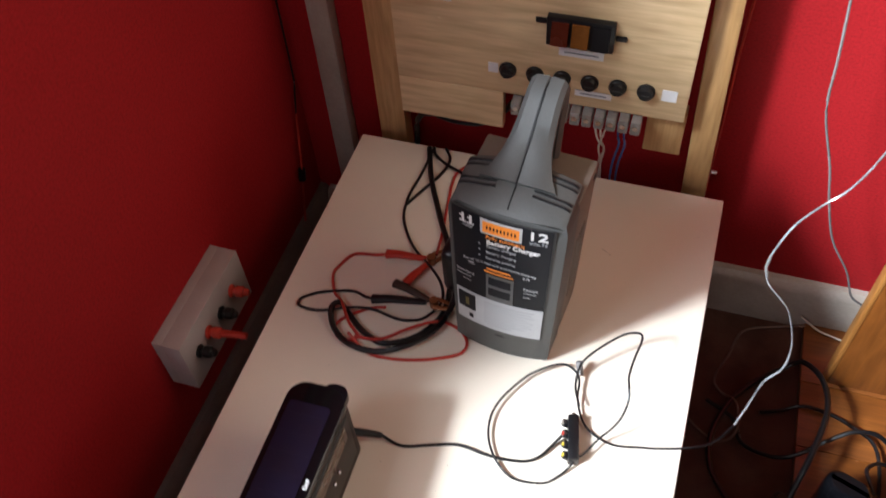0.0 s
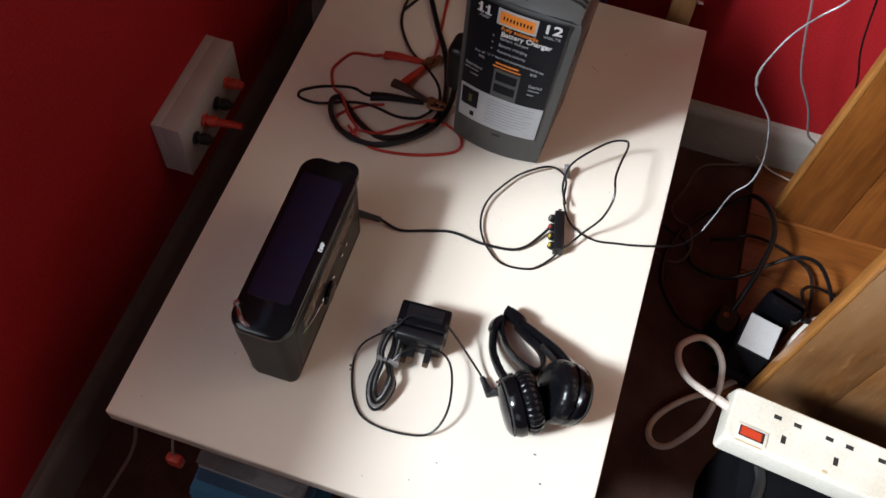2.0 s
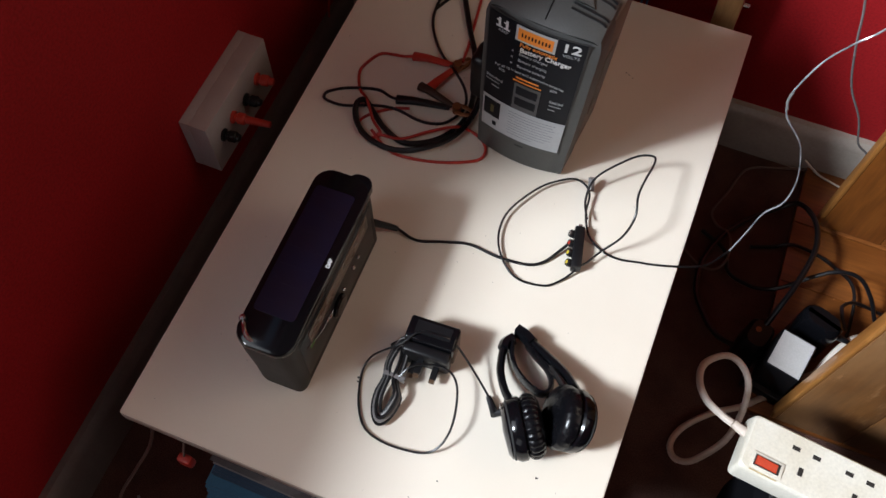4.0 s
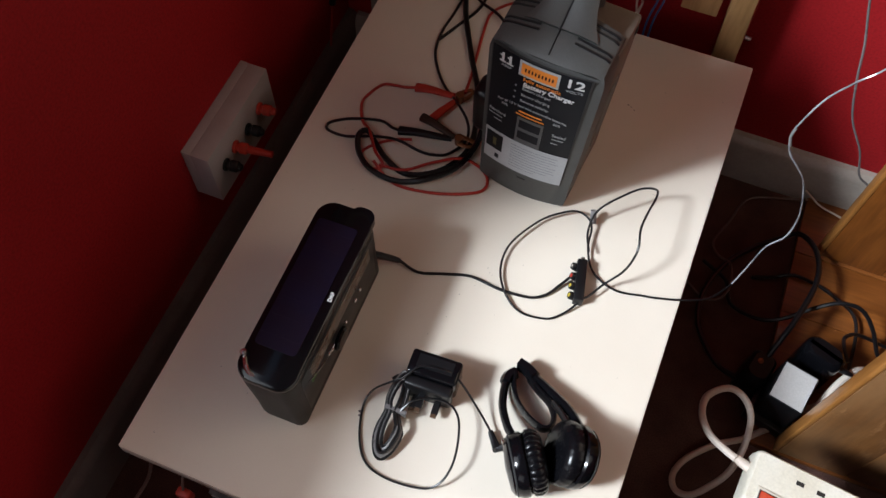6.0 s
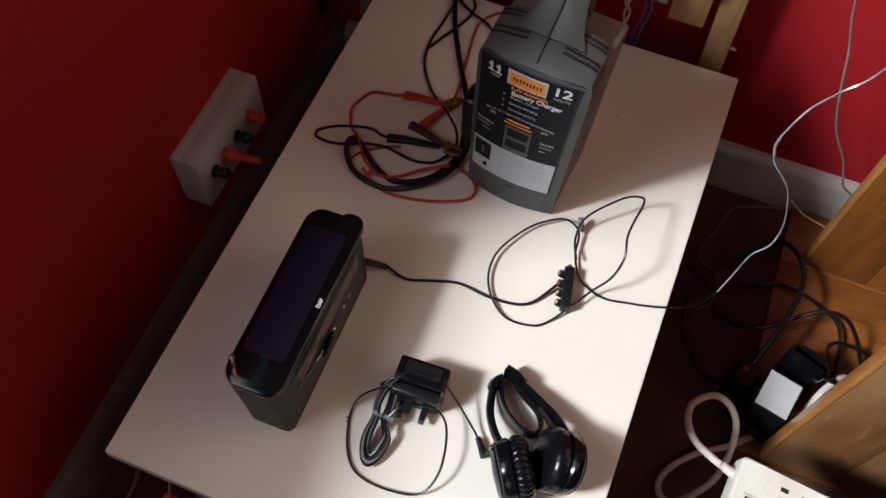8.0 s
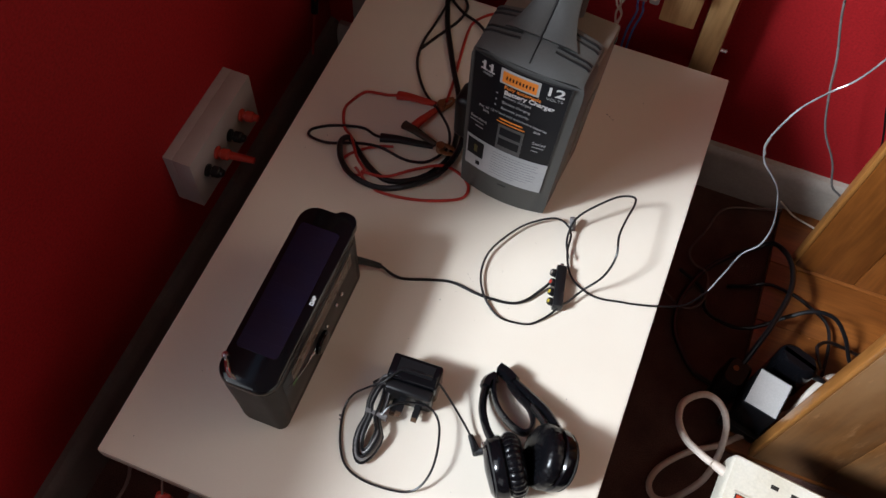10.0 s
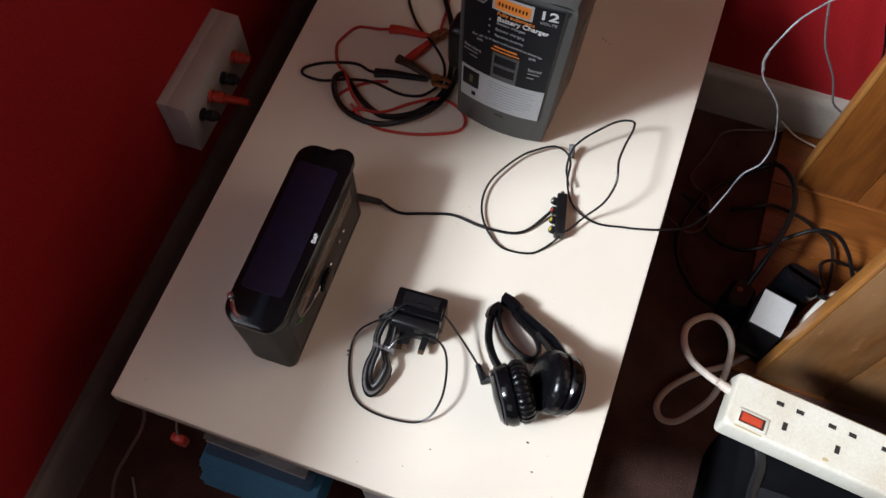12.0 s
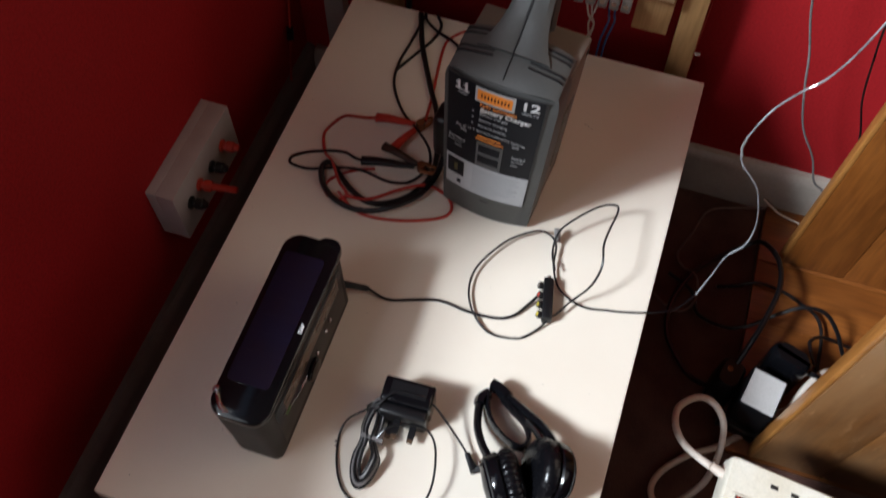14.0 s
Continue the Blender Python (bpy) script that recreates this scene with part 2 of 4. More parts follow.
def smooth_line(pts, step=4):
    pts = [Vector(p) for p in pts]
    if len(pts) < 3:
        return pts
    ext = [2 * pts[0] - pts[1], *pts, 2 * pts[-1] - pts[-2]]
    out = []
    for a, b, c, d in zip(ext, ext[1:], ext[2:], ext[3:]):
        for k in range(step):
            t = k / step
            out.append(0.5 * (2 * b + (c - a) * t + (2 * a - 5 * b + 4 * c - d) * t * t + (3 * b - a - 3 * c + d) * t ** 3))
    out.append(pts[-1])
    return out


def tube(pts, r, n=8, step=5, bm=None, flat=1.0, taper=None):
    line = smooth_line(pts, step)
    rings, up = [], Vector((0, 0, 1))
    for i, p in enumerate(line):
        way = (line[min(i + 1, len(line) - 1)] - line[max(i - 1, 0)]).normalized()
        side = way.cross(up)
        if side.length < 0.2:
            side = way.cross(Vector((0, 1, 0)))
        side.normalize()
        top = side.cross(way).normalized()
        rr = r if taper is None else r * (taper[0] + (taper[1] - taper[0]) * i / (len(line) - 1))
        rings.append([p + side * (rr * math.cos(2 * math.pi * k / n)) + top * (rr * flat * math.sin(2 * math.pi * k / n)) for k in range(n)])
    return loft(rings, bm)


def at_height(z, *xy):
    return [(x, y, z) for x, y in xy]


def round_rect(w, l, r, n=6, z=0.0, cx=0.0, cy=0.0):
    out = []
    for sx, sy, a0 in ((1, 1, 0), (-1, 1, 90), (-1, -1, 180), (1, -1, 270)):
        for i in range(n + 1):
            a = radians(a0 + 90 * i / n)
            out.append((cx + sx * (w / 2 - r) + r * math.cos(a), cy + sy * (l / 2 - r) + r * math.sin(a), z))
    return out


def lettering(text, size, m, mat, parent, name="lettering", depth=0.0002, squash=1.0, bold=0.0):
    cu = bpy.data.curves.new("letters", "FONT")
    cu.offset = bold
    cu.body, cu.size, cu.extrude, cu.align_x, cu.align_y = text, size, depth, "CENTER", "CENTER"
    tmp = new("letters", cu)
    me = bpy.data.meshes.new_from_object(tmp.evaluated_get(bpy.context.evaluated_depsgraph_get()))
    bpy.data.objects.remove(tmp)
    me.materials.clear()
    me.materials.append(mat)
    me.transform(m @ Matrix.Diagonal((squash, 1, 1, 1)))
    ob = new(name, me)
    ob.parent = parent
    return ob


# ---- the room ----
WX, NY, EX, SY, TOPZ = -0.127, 0.78, 2.3, -2.0, 2.35
floor_bm = bmesh.new()
bmesh.ops.create_grid(floor_bm, x_segments=2, y_segments=2, size=0.5, matrix=Matrix.Translation(((WX + EX) / 2, (SY + NY) / 2, 0)) @ Matrix.Diagonal((EX - WX + 0.4, NY - SY + 0.4, 1, 1)))
tagged(mesh_ob("floor", floor_bm, M_CARPET), "dark brown short pile carpet floor", "floor", kind="structure")
tagged(mesh_ob("ceiling", box(WX - 0.2, EX + 0.2, SY - 0.2, NY + 0.2, TOPZ, TOPZ + 0.1), M_CEIL), "plain white painted ceiling", "ceiling", kind="structure")


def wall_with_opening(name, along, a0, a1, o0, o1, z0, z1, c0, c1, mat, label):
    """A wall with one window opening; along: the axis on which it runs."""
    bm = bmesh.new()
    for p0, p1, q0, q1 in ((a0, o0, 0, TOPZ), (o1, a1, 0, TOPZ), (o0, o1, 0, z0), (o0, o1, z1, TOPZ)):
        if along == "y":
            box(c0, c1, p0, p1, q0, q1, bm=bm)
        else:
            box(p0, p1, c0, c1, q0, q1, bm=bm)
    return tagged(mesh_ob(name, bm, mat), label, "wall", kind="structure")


# unseen west opening, stepped at both sides; steps made up to trim the sun patch
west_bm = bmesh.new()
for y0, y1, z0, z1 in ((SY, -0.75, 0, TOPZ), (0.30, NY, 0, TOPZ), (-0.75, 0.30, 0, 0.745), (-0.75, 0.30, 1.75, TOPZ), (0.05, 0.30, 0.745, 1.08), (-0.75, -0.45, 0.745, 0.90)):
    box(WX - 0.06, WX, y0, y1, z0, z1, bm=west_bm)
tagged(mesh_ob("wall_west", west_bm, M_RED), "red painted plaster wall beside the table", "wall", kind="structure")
# unseen openings in these three walls, placed to suit the fill lamps
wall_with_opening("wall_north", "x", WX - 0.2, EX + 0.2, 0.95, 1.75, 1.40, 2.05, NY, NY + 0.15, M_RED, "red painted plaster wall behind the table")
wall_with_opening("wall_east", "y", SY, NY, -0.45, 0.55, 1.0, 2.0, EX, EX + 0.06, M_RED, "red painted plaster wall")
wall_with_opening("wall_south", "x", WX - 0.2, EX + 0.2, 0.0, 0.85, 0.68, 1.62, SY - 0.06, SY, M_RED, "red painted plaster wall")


def skirting(name, pts_x, pts_y, label, mat):
    """Skirting board with a rounded top, along x or y."""
    prof = [(0.0, 0.0), (0.017, 0.0), (0.017, 0.078), (0.014, 0.088), (0.008, 0.094), (0.0, 0.095)]
    bm = bmesh.new()
    if pts_y is None:
        y = NY
        rings = [[(x, y - d, z) for d, z in prof] for x in pts_x]
    else:
        rings = [[(WX + d, y, z) for d, z in prof] for y in pts_y]
    loft(rings, bm)
    return tagged(mesh_ob(name, bm, mat), label, "skirting board", kind="structure")


skirting("baseboard", (WX + 0.017, EX), None, "scuffed off-white painted skirting board on the red wall", M_WHITE)
skirting("baseboard", None, (SY, NY), "skirting board beside the table, darkened for shade", M_SKIRT_SHADE)

# white trunking in the corner
trunk = mesh_ob("pipe_trunking", box(-0.076, -0.044, NY - 0.022, NY, 0.096, TOPZ - 0.002, 0.003), M_WHITE)
tagged(trunk, "white plastic cable trunking running up the red wall corner", "trunking", kind="structure")


# ---- the table ----
H = 0.30


def build_table():
    t = thing("low_table", pose(0.24, 0.355, 0), "low table with a cream melamine top and dark legs", "table")
    inv = Matrix.Translation((-0.24, -0.355, 0))
    bm = bmesh.new()
    outline = [(0.0, 0.0), (0.4725, 0.0), (0.4815, 0.71), (0.0, 0.71)]
    loft([[inv @ Vector((x, y, z)) for x, y in outline] for z in (H - 0.016, H)], bm)
    bmesh.ops.bevel(bm, geom=list(bm.edges), offset=0.0008, segments=2, affect="EDGES")
    part("tabletop", bm, M_TOP, t)
    bm = bmesh.new()
    box(0.003, 0.4695, -0.0012, -0.0002, H - 0.0155, H - 0.0015, bm=bm, m=inv)
    part("edge_band", bm, M_EDGE, t, "worn brown front edge band")
    for x in (0.03, 0.41):
        for y in (0.12, 0.64):
            part("leg", box(x, x + 0.035, y, y + 0.035, 0, H - 0.016, 0.002, m=inv), M_BLACK, t)
    part("back_rail", box(0.066, 0.409, 0.65, 0.664, H - 0.08, H - 0.0165, 0.001, m=inv), M_BLACK, t)
    return t


build_table()


# ---- wooden fuse panel on two posts behind the table ----
def build_fuse_panel():
    t = thing("fuse_panel", pose(0.235, 0.745, 0.012), "home-made plywood panel with switches, fuses and terminals on two wooden posts", "panel")
    inv = Matrix.Translation((-0.23, -0.745, 0))

    def b(x0, x1, y0, y1, z0, z1, bev=0.0012):
        return box(x0, x1, y0, y1, z0, z1, bev, m=inv)

    lean = Matrix.Translation((0.44, 0, 0.27)) @ Matrix.Rotation(radians(-2.2), 4, "Y") @ Matrix.Translation((-0.44, 0, -0.27))
    part("post", box(0.424, 0.454, 0.732, 0.757, -0.0118, 1.0, 0.0015, m=inv @ lean), M_POST, t)
    part("post", b(0.012, 0.050, 0.732, 0.757, -0.012, 1.0), M_POST, t)
    part("board", b(0.057, 0.192, 0.712, 0.726, 0.343, 0.402), M_PLY, t)
    part("board", b(0.057, 0.408, 0.712, 0.726, 0.4022, 0.80), M_PLY, t)
    part("batten", b(0.051, 0.40, 0.7262, 0.742, 0.405, 0.44), M_POST, t)
    part("block", b(0.366, 0.411, 0.7265, 0.747, 0.335, 0.400), M_POST, t)
    sw = part("switch_bank", b(0.243, 0.318, 0.703, 0.7118, 0.492, 0.530), M_BLACK, t, "black bank of three rocker switches")
    for i, mt in enumerate((M_DARKRED, M_DARKAMBER, M_BLACK)):
        x = 0.249 + 0.0225 * i
        bm = loft([[inv @ Vector(p) for p in ((x, 0.703, 0.497), (x + 0.019, 0.703, 0.497), (x + 0.019, 0.703, 0.525), (x, 0.703, 0.525))],
                   [inv @ Vector(p) for p in ((x, 0.6965, 0.497), (x + 0.019, 0.6965, 0.497), (x + 0.019, 0.701, 0.525), (x, 0.701, 0.525))]])
        part("rocker", bm, mt, sw)
    part("tab", b(0.2295, 0.2428, 0.708, 0.7118, 0.516, 0.522), M_BLACK, sw)
    part("tab", b(0.3182, 0.331, 0.708, 0.7118, 0.506, 0.512), M_BLACK, sw)
    for i in range(6):
        x = 0.198 + 0.0324 * i
        m = inv @ Matrix.Translation((x, 0.712, 0.4405)) @ Matrix.Rotation(radians(90), 4, "X")
        f = part("fuse_holder", lathe([(0.0105, 0.0), (0.0105, 0.003), (0.0090, 0.004), (0.0086, 0.007), (0.0075, 0.0088), (0.0001, 0.0090)], 20, m), M_BLACK, t)
        part("slot", box(-0.005, 0.005, -0.0008, 0.0008, 0.0089, 0.0096, m=m), M_GREY_DK, f)
    for x0, x1, z0, z1 in ((0.257, 0.308, 0.474, 0.485), (0.279, 0.322, 0.4185, 0.427), (0.174, 0.186, 0.433, 0.447), (0.378, 0.395, 0.431, 0.447), (0.095, 0.132, 0.525, 0.545)):
        lab = part("paper_tag", b(x0, x1, 0.7110, 0.7118, z0, z1, 0), M_PRINT, t, "small white paper tag")
        if z0 in (0.474, 0.4185):
            part("writing", b(x0 + 0.006, x1 - 0.006, 0.7104, 0.7108, (z0 + z1) / 2 - 0.001, (z0 + z1) / 2 + 0.001, 0), M_GREYPRINT, lab)
    for i in range(11):
        x = 0.203 + 0.0145 * i
        tb = part("terminal", b(x + 0.0012, x + 0.0130, 0.700, 0.7255, 0.380, 0.400, 0.002), M_TERM, t)
        part("screw", lathe([(0.0035, 0), (0.0035, 0.001), (0.0001, 0.0012)], 10, inv @ Matrix.Translation((x + 0.0069, 0.700, 0.391)) @ Matrix.Rotation(radians(90), 4, "X")), M_CHROME, tb)
    part("tie_bolt", tube([inv @ Vector(p) for p in ((0.4545, 0.744, 0.30), (0.462, 0.744, 0.30))], 0.003), M_CHROME, t)
    for k, (x, dx) in enumerate(((0.305, 0.008), (0.313, 0.004), (0.322, -0.004))):
        part("wire", tube([inv @ Vector(p) for p in ((x, 0.712, 0.384), (x + dx, 0.700, 0.365), (x + dx * 2, 0.715, 0.335), (x + dx, 0.727, 0.29), (x, 0.728, 0.2))], 0.0013), M_WHITECORD, t)
    for x in (0.334, 0.341):
        part("wire", tube([inv @ Vector(p) for p in ((x, 0.712, 0.386), (x + 0.003, 0.702, 0.372), (x + 0.004, 0.716, 0.345), (x - 0.002, 0.727, 0.29), (x, 0.728, 0.2))], 0.0014), M_BLUEWIRE, t)
    part("wire", tube([inv @ Vector(p) for p in ((0.067, 0.722, 0.20), (0.070, 0.722, 0.30), (0.078, 0.722, 0.330), (0.10, 0.722, 0.3385), (0.15, 0.727, 0.345), (0.187, 0.728, 0.356), (0.20, 0.728, 0.375))], 0.004), M_RUBBER, t)
    part("wire", tube([inv @ Vector(p) for p in ((0.10, 0.722, 0.334), (0.13, 0.718, 0.333), (0.165, 0.722, 0.336), (0.20, 0.727, 0.37))], 0.0025), M_RUBBER, t)
    return t


build_fuse_panel()


# ---- terminal box on the west wall ----
def build_terminal_box():
    y0, y1, z0, z1 = 0.336, 0.488, 0.196, 0.285
    t = thing("terminal_box", pose(WX, (y0 + y1) / 2, (z0 + z1) / 2), "pale grey terminal box with red and black plugs on the wall", "terminal box")
    inv = Matrix.Translation((-WX, -(y0 + y1) / 2, -(z0 + z1) / 2))
    part("case", box(WX + 0.0003, WX + 0.0123, y0, y1, z0, z1, 0.0002, m=inv), M_BOXPL, t)
    part("lid", box(WX + 0.01235, WX + 0.037, y0, y1, z0, z1, 0.0006, m=inv), M_BOXPL, t)
    x = WX + 0.037
    for y, z, mt, ln in ((0.362, 0.243, M_BLACK, 0.002), (0.388, 0.247, M_REDPL, 0.030), (0.420, 0.243, M_BLACK, 0.002), (0.452, 0.247, M_REDPL, 0.004)):
        m = inv @ Matrix.Translation((x, y, z)) @ Matrix.Rotation(radians(90), 4, "Y") @ Matrix.Rotation(radians(-8), 4, "X")
        p = part("binding_post", lathe([(0.0085, 0), (0.0085, 0.003), (0.0055, 0.004), (0.0055, 0.007), (0.0075, 0.008), (0.0075, 0.016), (0.006, 0.018), (0.0001, 0.018)], 16, m), mt, t)
        part("plug", lathe([(0.005, 0.0182), (0.0052, 0.02), (0.0042, 0.02 + ln), (0.002, 0.021 + ln), (0.0001, 0.021 + ln)], 12, m), mt, p)
    return t


build_terminal_box()


# ---- battery charger ----
def build_charger():
    t = thing("battery_charger", pose(0.2693, 0.4215, H, 0, 0, -5.5), "grey plastic battery charger with a carrying handle on the cream table", "battery charger")
    W, D = 0.0545, 0.110

    def bow(x):
        return 0.008 * (x / W) ** 2

    # front cowl with a bowed face and a top that climbs into the handle
    xs = [W * (-1 + 2 * i / 12) for i in range(13)]
    rings = []
    for z, inset, back in ((0.0, 0.003, 0.045), (0.004, 0.0005, 0.045), (0.1, 0.0, 0.045), (0.198, 0.0005, 0.045), (0.205, 0.002, 0.045), (0.2085, 0.0045, 0.045)):
        k = 1 - inset / W
        rings.append([(x * k, bow(x) + inset, z) for x in xs] + [(x * k, back, z) for x in reversed(xs)])
    part("front_cowl", loft(rings), M_GREY, t)
    # steel sleeve behind it
    part("sleeve", box(-W + 0.0015, W - 0.0015, 0.0452, D, 0.001, 0.2002, 0.003), M_SIDE, t, "grey steel sleeve, warm bounce light in its colour")
    # top shell: shoulders that slope up to the middle
    rings = []
    for y, z0, zs, zm in ((0.0035, 0.2040, 0.2095, 0.2102), (0.008, 0.2005, 0.2125, 0.2135), (0.02, 0.2005, 0.216, 0.2195), (0.045, 0.2005, 0.2205, 0.2265), (0.058, 0.2005, 0.2195, 0.2260), (0.064, 0.2005, 0.213, 0.219), (0.067, 0.2005, 0.206, 0.209)):
        prof = [(-W + 0.004, z0), (-W + 0.004, zs - 0.004), (-W + 0.010, zs), (-0.018, zm), (0.018, zm), (W - 0.010, zs), (W - 0.004, zs - 0.004), (W - 0.004, z0)]
        rings.append([(x, y + bow(x) * max(0.0, 1 - y / 0.045), z) for x, z in prof])
    part("top_shell", loft(rings), M_GREY, t)
    # handle: flares out of the front shoulder, rises back and comes down behind
    path = [(0.034, 0.2195, 0.0340), (0.046, 0.2250, 0.0270), (0.058, 0.2315, 0.0222), (0.070, 0.2390, 0.0192), (0.083, 0.2480, 0.0175), (0.096, 0.2575, 0.0166), (0.108, 0.2645, 0.0163), (0.118, 0.2655, 0.0162), (0.124, 0.2580, 0.0160), (0.122, 0.2430, 0.0160), (0.113, 0.2250, 0.0165), (0.102, 0.1995, 0.0180)]
    rings = []
    for i, (y, z, hw) in enumerate(path):
        a, b = path[max(i - 1, 0)], path[min(i + 1, len(path) - 1)]
        way = Vector((0, b[0] - a[0], b[1] - a[1])).normalized()
        nrm = Vector((0, -way.z, way.y))
        c, th = Vector((0, y, z)), 0.0075
        sec = [(-1, -0.3), (-0.85, -1), (0.85, -1), (1, -0.3), (1, 0.4), (0.75, 0.9), (0.08, 1.0), (0, 0.86), (-0.08, 1.0), (-0.75, 0.9), (-1, 0.4)]
        rings.append([c + Vector((u * hw, 0, 0)) + nrm * (v * th) for u, v in sec])
    grip = part("handle", loft(rings), M_GREY, t)
    part("seam", tube([Vector((0, y - 0.0045, z + 0.0060)) for y, z, hw in path[:8]], 0.0007, 6, 3), M_BLACK, grip)
    # moulded ribs and the seam
    for sx in (-1, 1):
        for y in (0.0250, 0.0305, 0.0455, 0.0510):
            side, mid = 0.2132 + 0.146 * y, 0.2158 + 0.21 * y
            pts = [(sx * 0.0165, y, mid + 0.0005), (sx * 0.0300, y, (side + mid) / 2 + 0.0005), (sx * 0.0445, y, side + 0.0005), (sx * 0.0490, y, side - 0.0023)]
            part("vent_slot", tube(pts, 0.0013, 6, 2), M_BLACK, t)
    part("seam", tube([(0, 0.0085, 0.2137), (0, 0.02, 0.2196), (0, 0.034, 0.2240)], 0.0007, 6, 3), M_BLACK, t)

    # label
    def on_face(x, z, off):
        return Vector((x, bow(x) - off, z))

    def plate(x0, x1, z0, z1, off, th=0.0004, n=10):
        a = [x0 + (x1 - x0) * i / n for i in range(n + 1)]
        return loft([[on_face(x, z, off + th) for x in a] + [on_face(x, z, off) for x in reversed(a)] for z in (z0, z1)])

    part("label_frame", plate(-0.0505, 0.0450, 0.0430, 0.2082, 0.0002, 0.0006), M_GREY_DK, t)
    lab = part("label", plate(-0.0490, 0.0435, 0.0445, 0.2066, 0.0010), M_LABEL, t, "dark label with white and orange print")
    part("white_panel", plate(-0.0490, 0.0435, 0.0446, 0.0925, 0.0016), M_PAPER, lab)
    for i in range(9):
        w = (0.052, 0.050, 0.053, 0.046, 0.052, 0.049, 0.051, 0.044, 0.030)[i]
        part("small_print", plate(-0.017, -0.017 + w, 0.0860 - 0.0043 * i, 0.0867 - 0.0043 * i, 0.0022, 0.0001, 4), M_GREYPRINT, lab)
    part("picture", plate(-0.0470, -0.0270, 0.0640, 0.0890, 0.0022, 0.0002, 3), M_LABEL, lab)
    part("picture_mark", plate(-0.0385, -0.0345, 0.0710, 0.0820, 0.0026, 0.0002, 3), M_OCHRE, lab)
    part("mark", plate(-0.0350, -0.0300, 0.0510, 0.0575, 0.0022, 0.0002, 3), M_LABEL, lab)
    part("badge_edge", plate(-0.0210, 0.0171, 0.1868, 0.2056, 0.0016, 0.0003, 6), M_PAPER, lab)
    part("badge", plate(-0.0186, 0.0147, 0.1894, 0.2030, 0.0021, 0.0003, 6), M_ORANGE, lab)
    for i in range(9):
        x = -0.0150 + 0.0032 * i
        part("badge_stroke", plate(x, x + 0.0014, 0.1942, 0.1984, 0.0026, 0.0002, 2), M_LABEL, lab)

    def words(text, size, x, z, mat, squash=1.0):
        slope = math.degrees(math.atan(2 * 0.008 * x / W ** 2))
        m = Matrix.Translation(on_face(x, z, 0.0019)) @ Matrix.Rotation(radians(slope), 4, "Z") @ Matrix.Rotation(radians(90), 4, "X")
        lettering(text, size, m, mat, lab, squash=squash, bold=size * 0.018 if size > 0.0075 else size * 0.006)

    for x in (-0.0378, -0.0302):
        words("1", 0.0140, x, 0.1970, M_PRINT, 1.25)
        part("numeral_foot", plate(x - 0.0033, x + 0.0033, 0.1918, 0.1934, 0.0019, 0.0003, 2), M_PRINT, lab)
        part("numeral_flag", plate(x - 0.0030, x, 0.1988, 0.2002, 0.0019, 0.0003, 2), M_PRINT, lab)
    words("AMP", 0.0046, -0.0336, 0.1882, M_FINEPRINT, 1.2)
    words("12", 0.0145, 0.0305, 0.1985, M_PRINT, 1.3)
    words("VOLTS", 0.0044, 0.0315, 0.1892, M_FINEPRINT, 1.2)
    words("Fully automatic", 0.0062, 0.0025, 0.1838, M_ORANGE, 0.95)
    words("Battery Charger", 0.0078, 0.0098, 0.1778, M_PRINT, 0.95)
    for i, s in enumerate(("Battery charged", "Battery charging", "Reverse polarity")):
        words(s, 0.0046, -0.0010, 0.1712 - 0.0082 * i, M_FINEPRINT, 0.95)
        part("lamp_dot", plate(-0.0228, -0.0210, 0.1702 - 0.0082 * i, 0.1722 - 0.0082 * i, 0.0016, 0.0003, 2), M_GREYPRINT, lab)
    words("For all 12 V lead acid automotive batteries", 0.0043, -0.0020, 0.1468, M_FINEPRINT, 0.96)
    words("50%", 0.0042, -0.0305, 0.1385, M_FINEPRINT)
    words("80%", 0.0042, 0.0240, 0.1385, M_FINEPRINT)
    words("Standard", 0.0055, -0.0375, 0.1225, M_FINEPRINT)
    words("Sealed", 0.0055, 0.0290, 0.1225, M_FINEPRINT)
    for x, z, w in ((-0.0395, 0.1165, 0.016), (-0.0360, 0.1105, 0.009), (0.0285, 0.1165, 0.012), (0.0260, 0.1105, 0.007)):
        part("small_print", plate(x - w / 2, x + w / 2, z - 0.0006, z + 0.0006, 0.0016, 0.0002, 3), M_FINEPRINT, lab)
    part("orange_band", plate(-0.0150, 0.0090, 0.1382, 0.1400, 0.0016, 0.0003, 4), M_ORANGE, lab)
    part("orange_line", plate(-0.0177, 0.0120, 0.1338, 0.1352, 0.0016, 0.0003, 4), M_ORANGE, lab)
    win = part("meter_window", plate(-0.0150, 0.0127, 0.0940, 0.1322, 0.0024, 0.0003, 4), M_FRAMEGREY, lab)
    part("switch_recess", plate(-0.0125, 0.0102, 0.1175, 0.1285, 0.0028, 0.0003, 4), M_LABEL, win)
    part("switch_recess", plate(-0.0125, 0.0102, 0.1015, 0.1125, 0.0028, 0.0003, 4), M_LABEL, win)
    part("foot_notch", plate(-0.0050, 0.0050, 0.0330, 0.0350, 0.0002, 0.0003, 3), M_GREY_DK, t)
    for y in (0.06, 0.098):
        for x in (-0.04, 0.04):
            part("foot", box(x - 0.006, x + 0.006, y - 0.006, y + 0.006, 0.0, 0.0012), M_BLACK, t)
    for i in range(4):
        part("side_louvre", box(W - 0.0016, W - 0.0002, 0.062 + 0.008 * i, 0.065 + 0.008 * i, 0.05, 0.14, 0.0004, 1), M_SIDE, t)
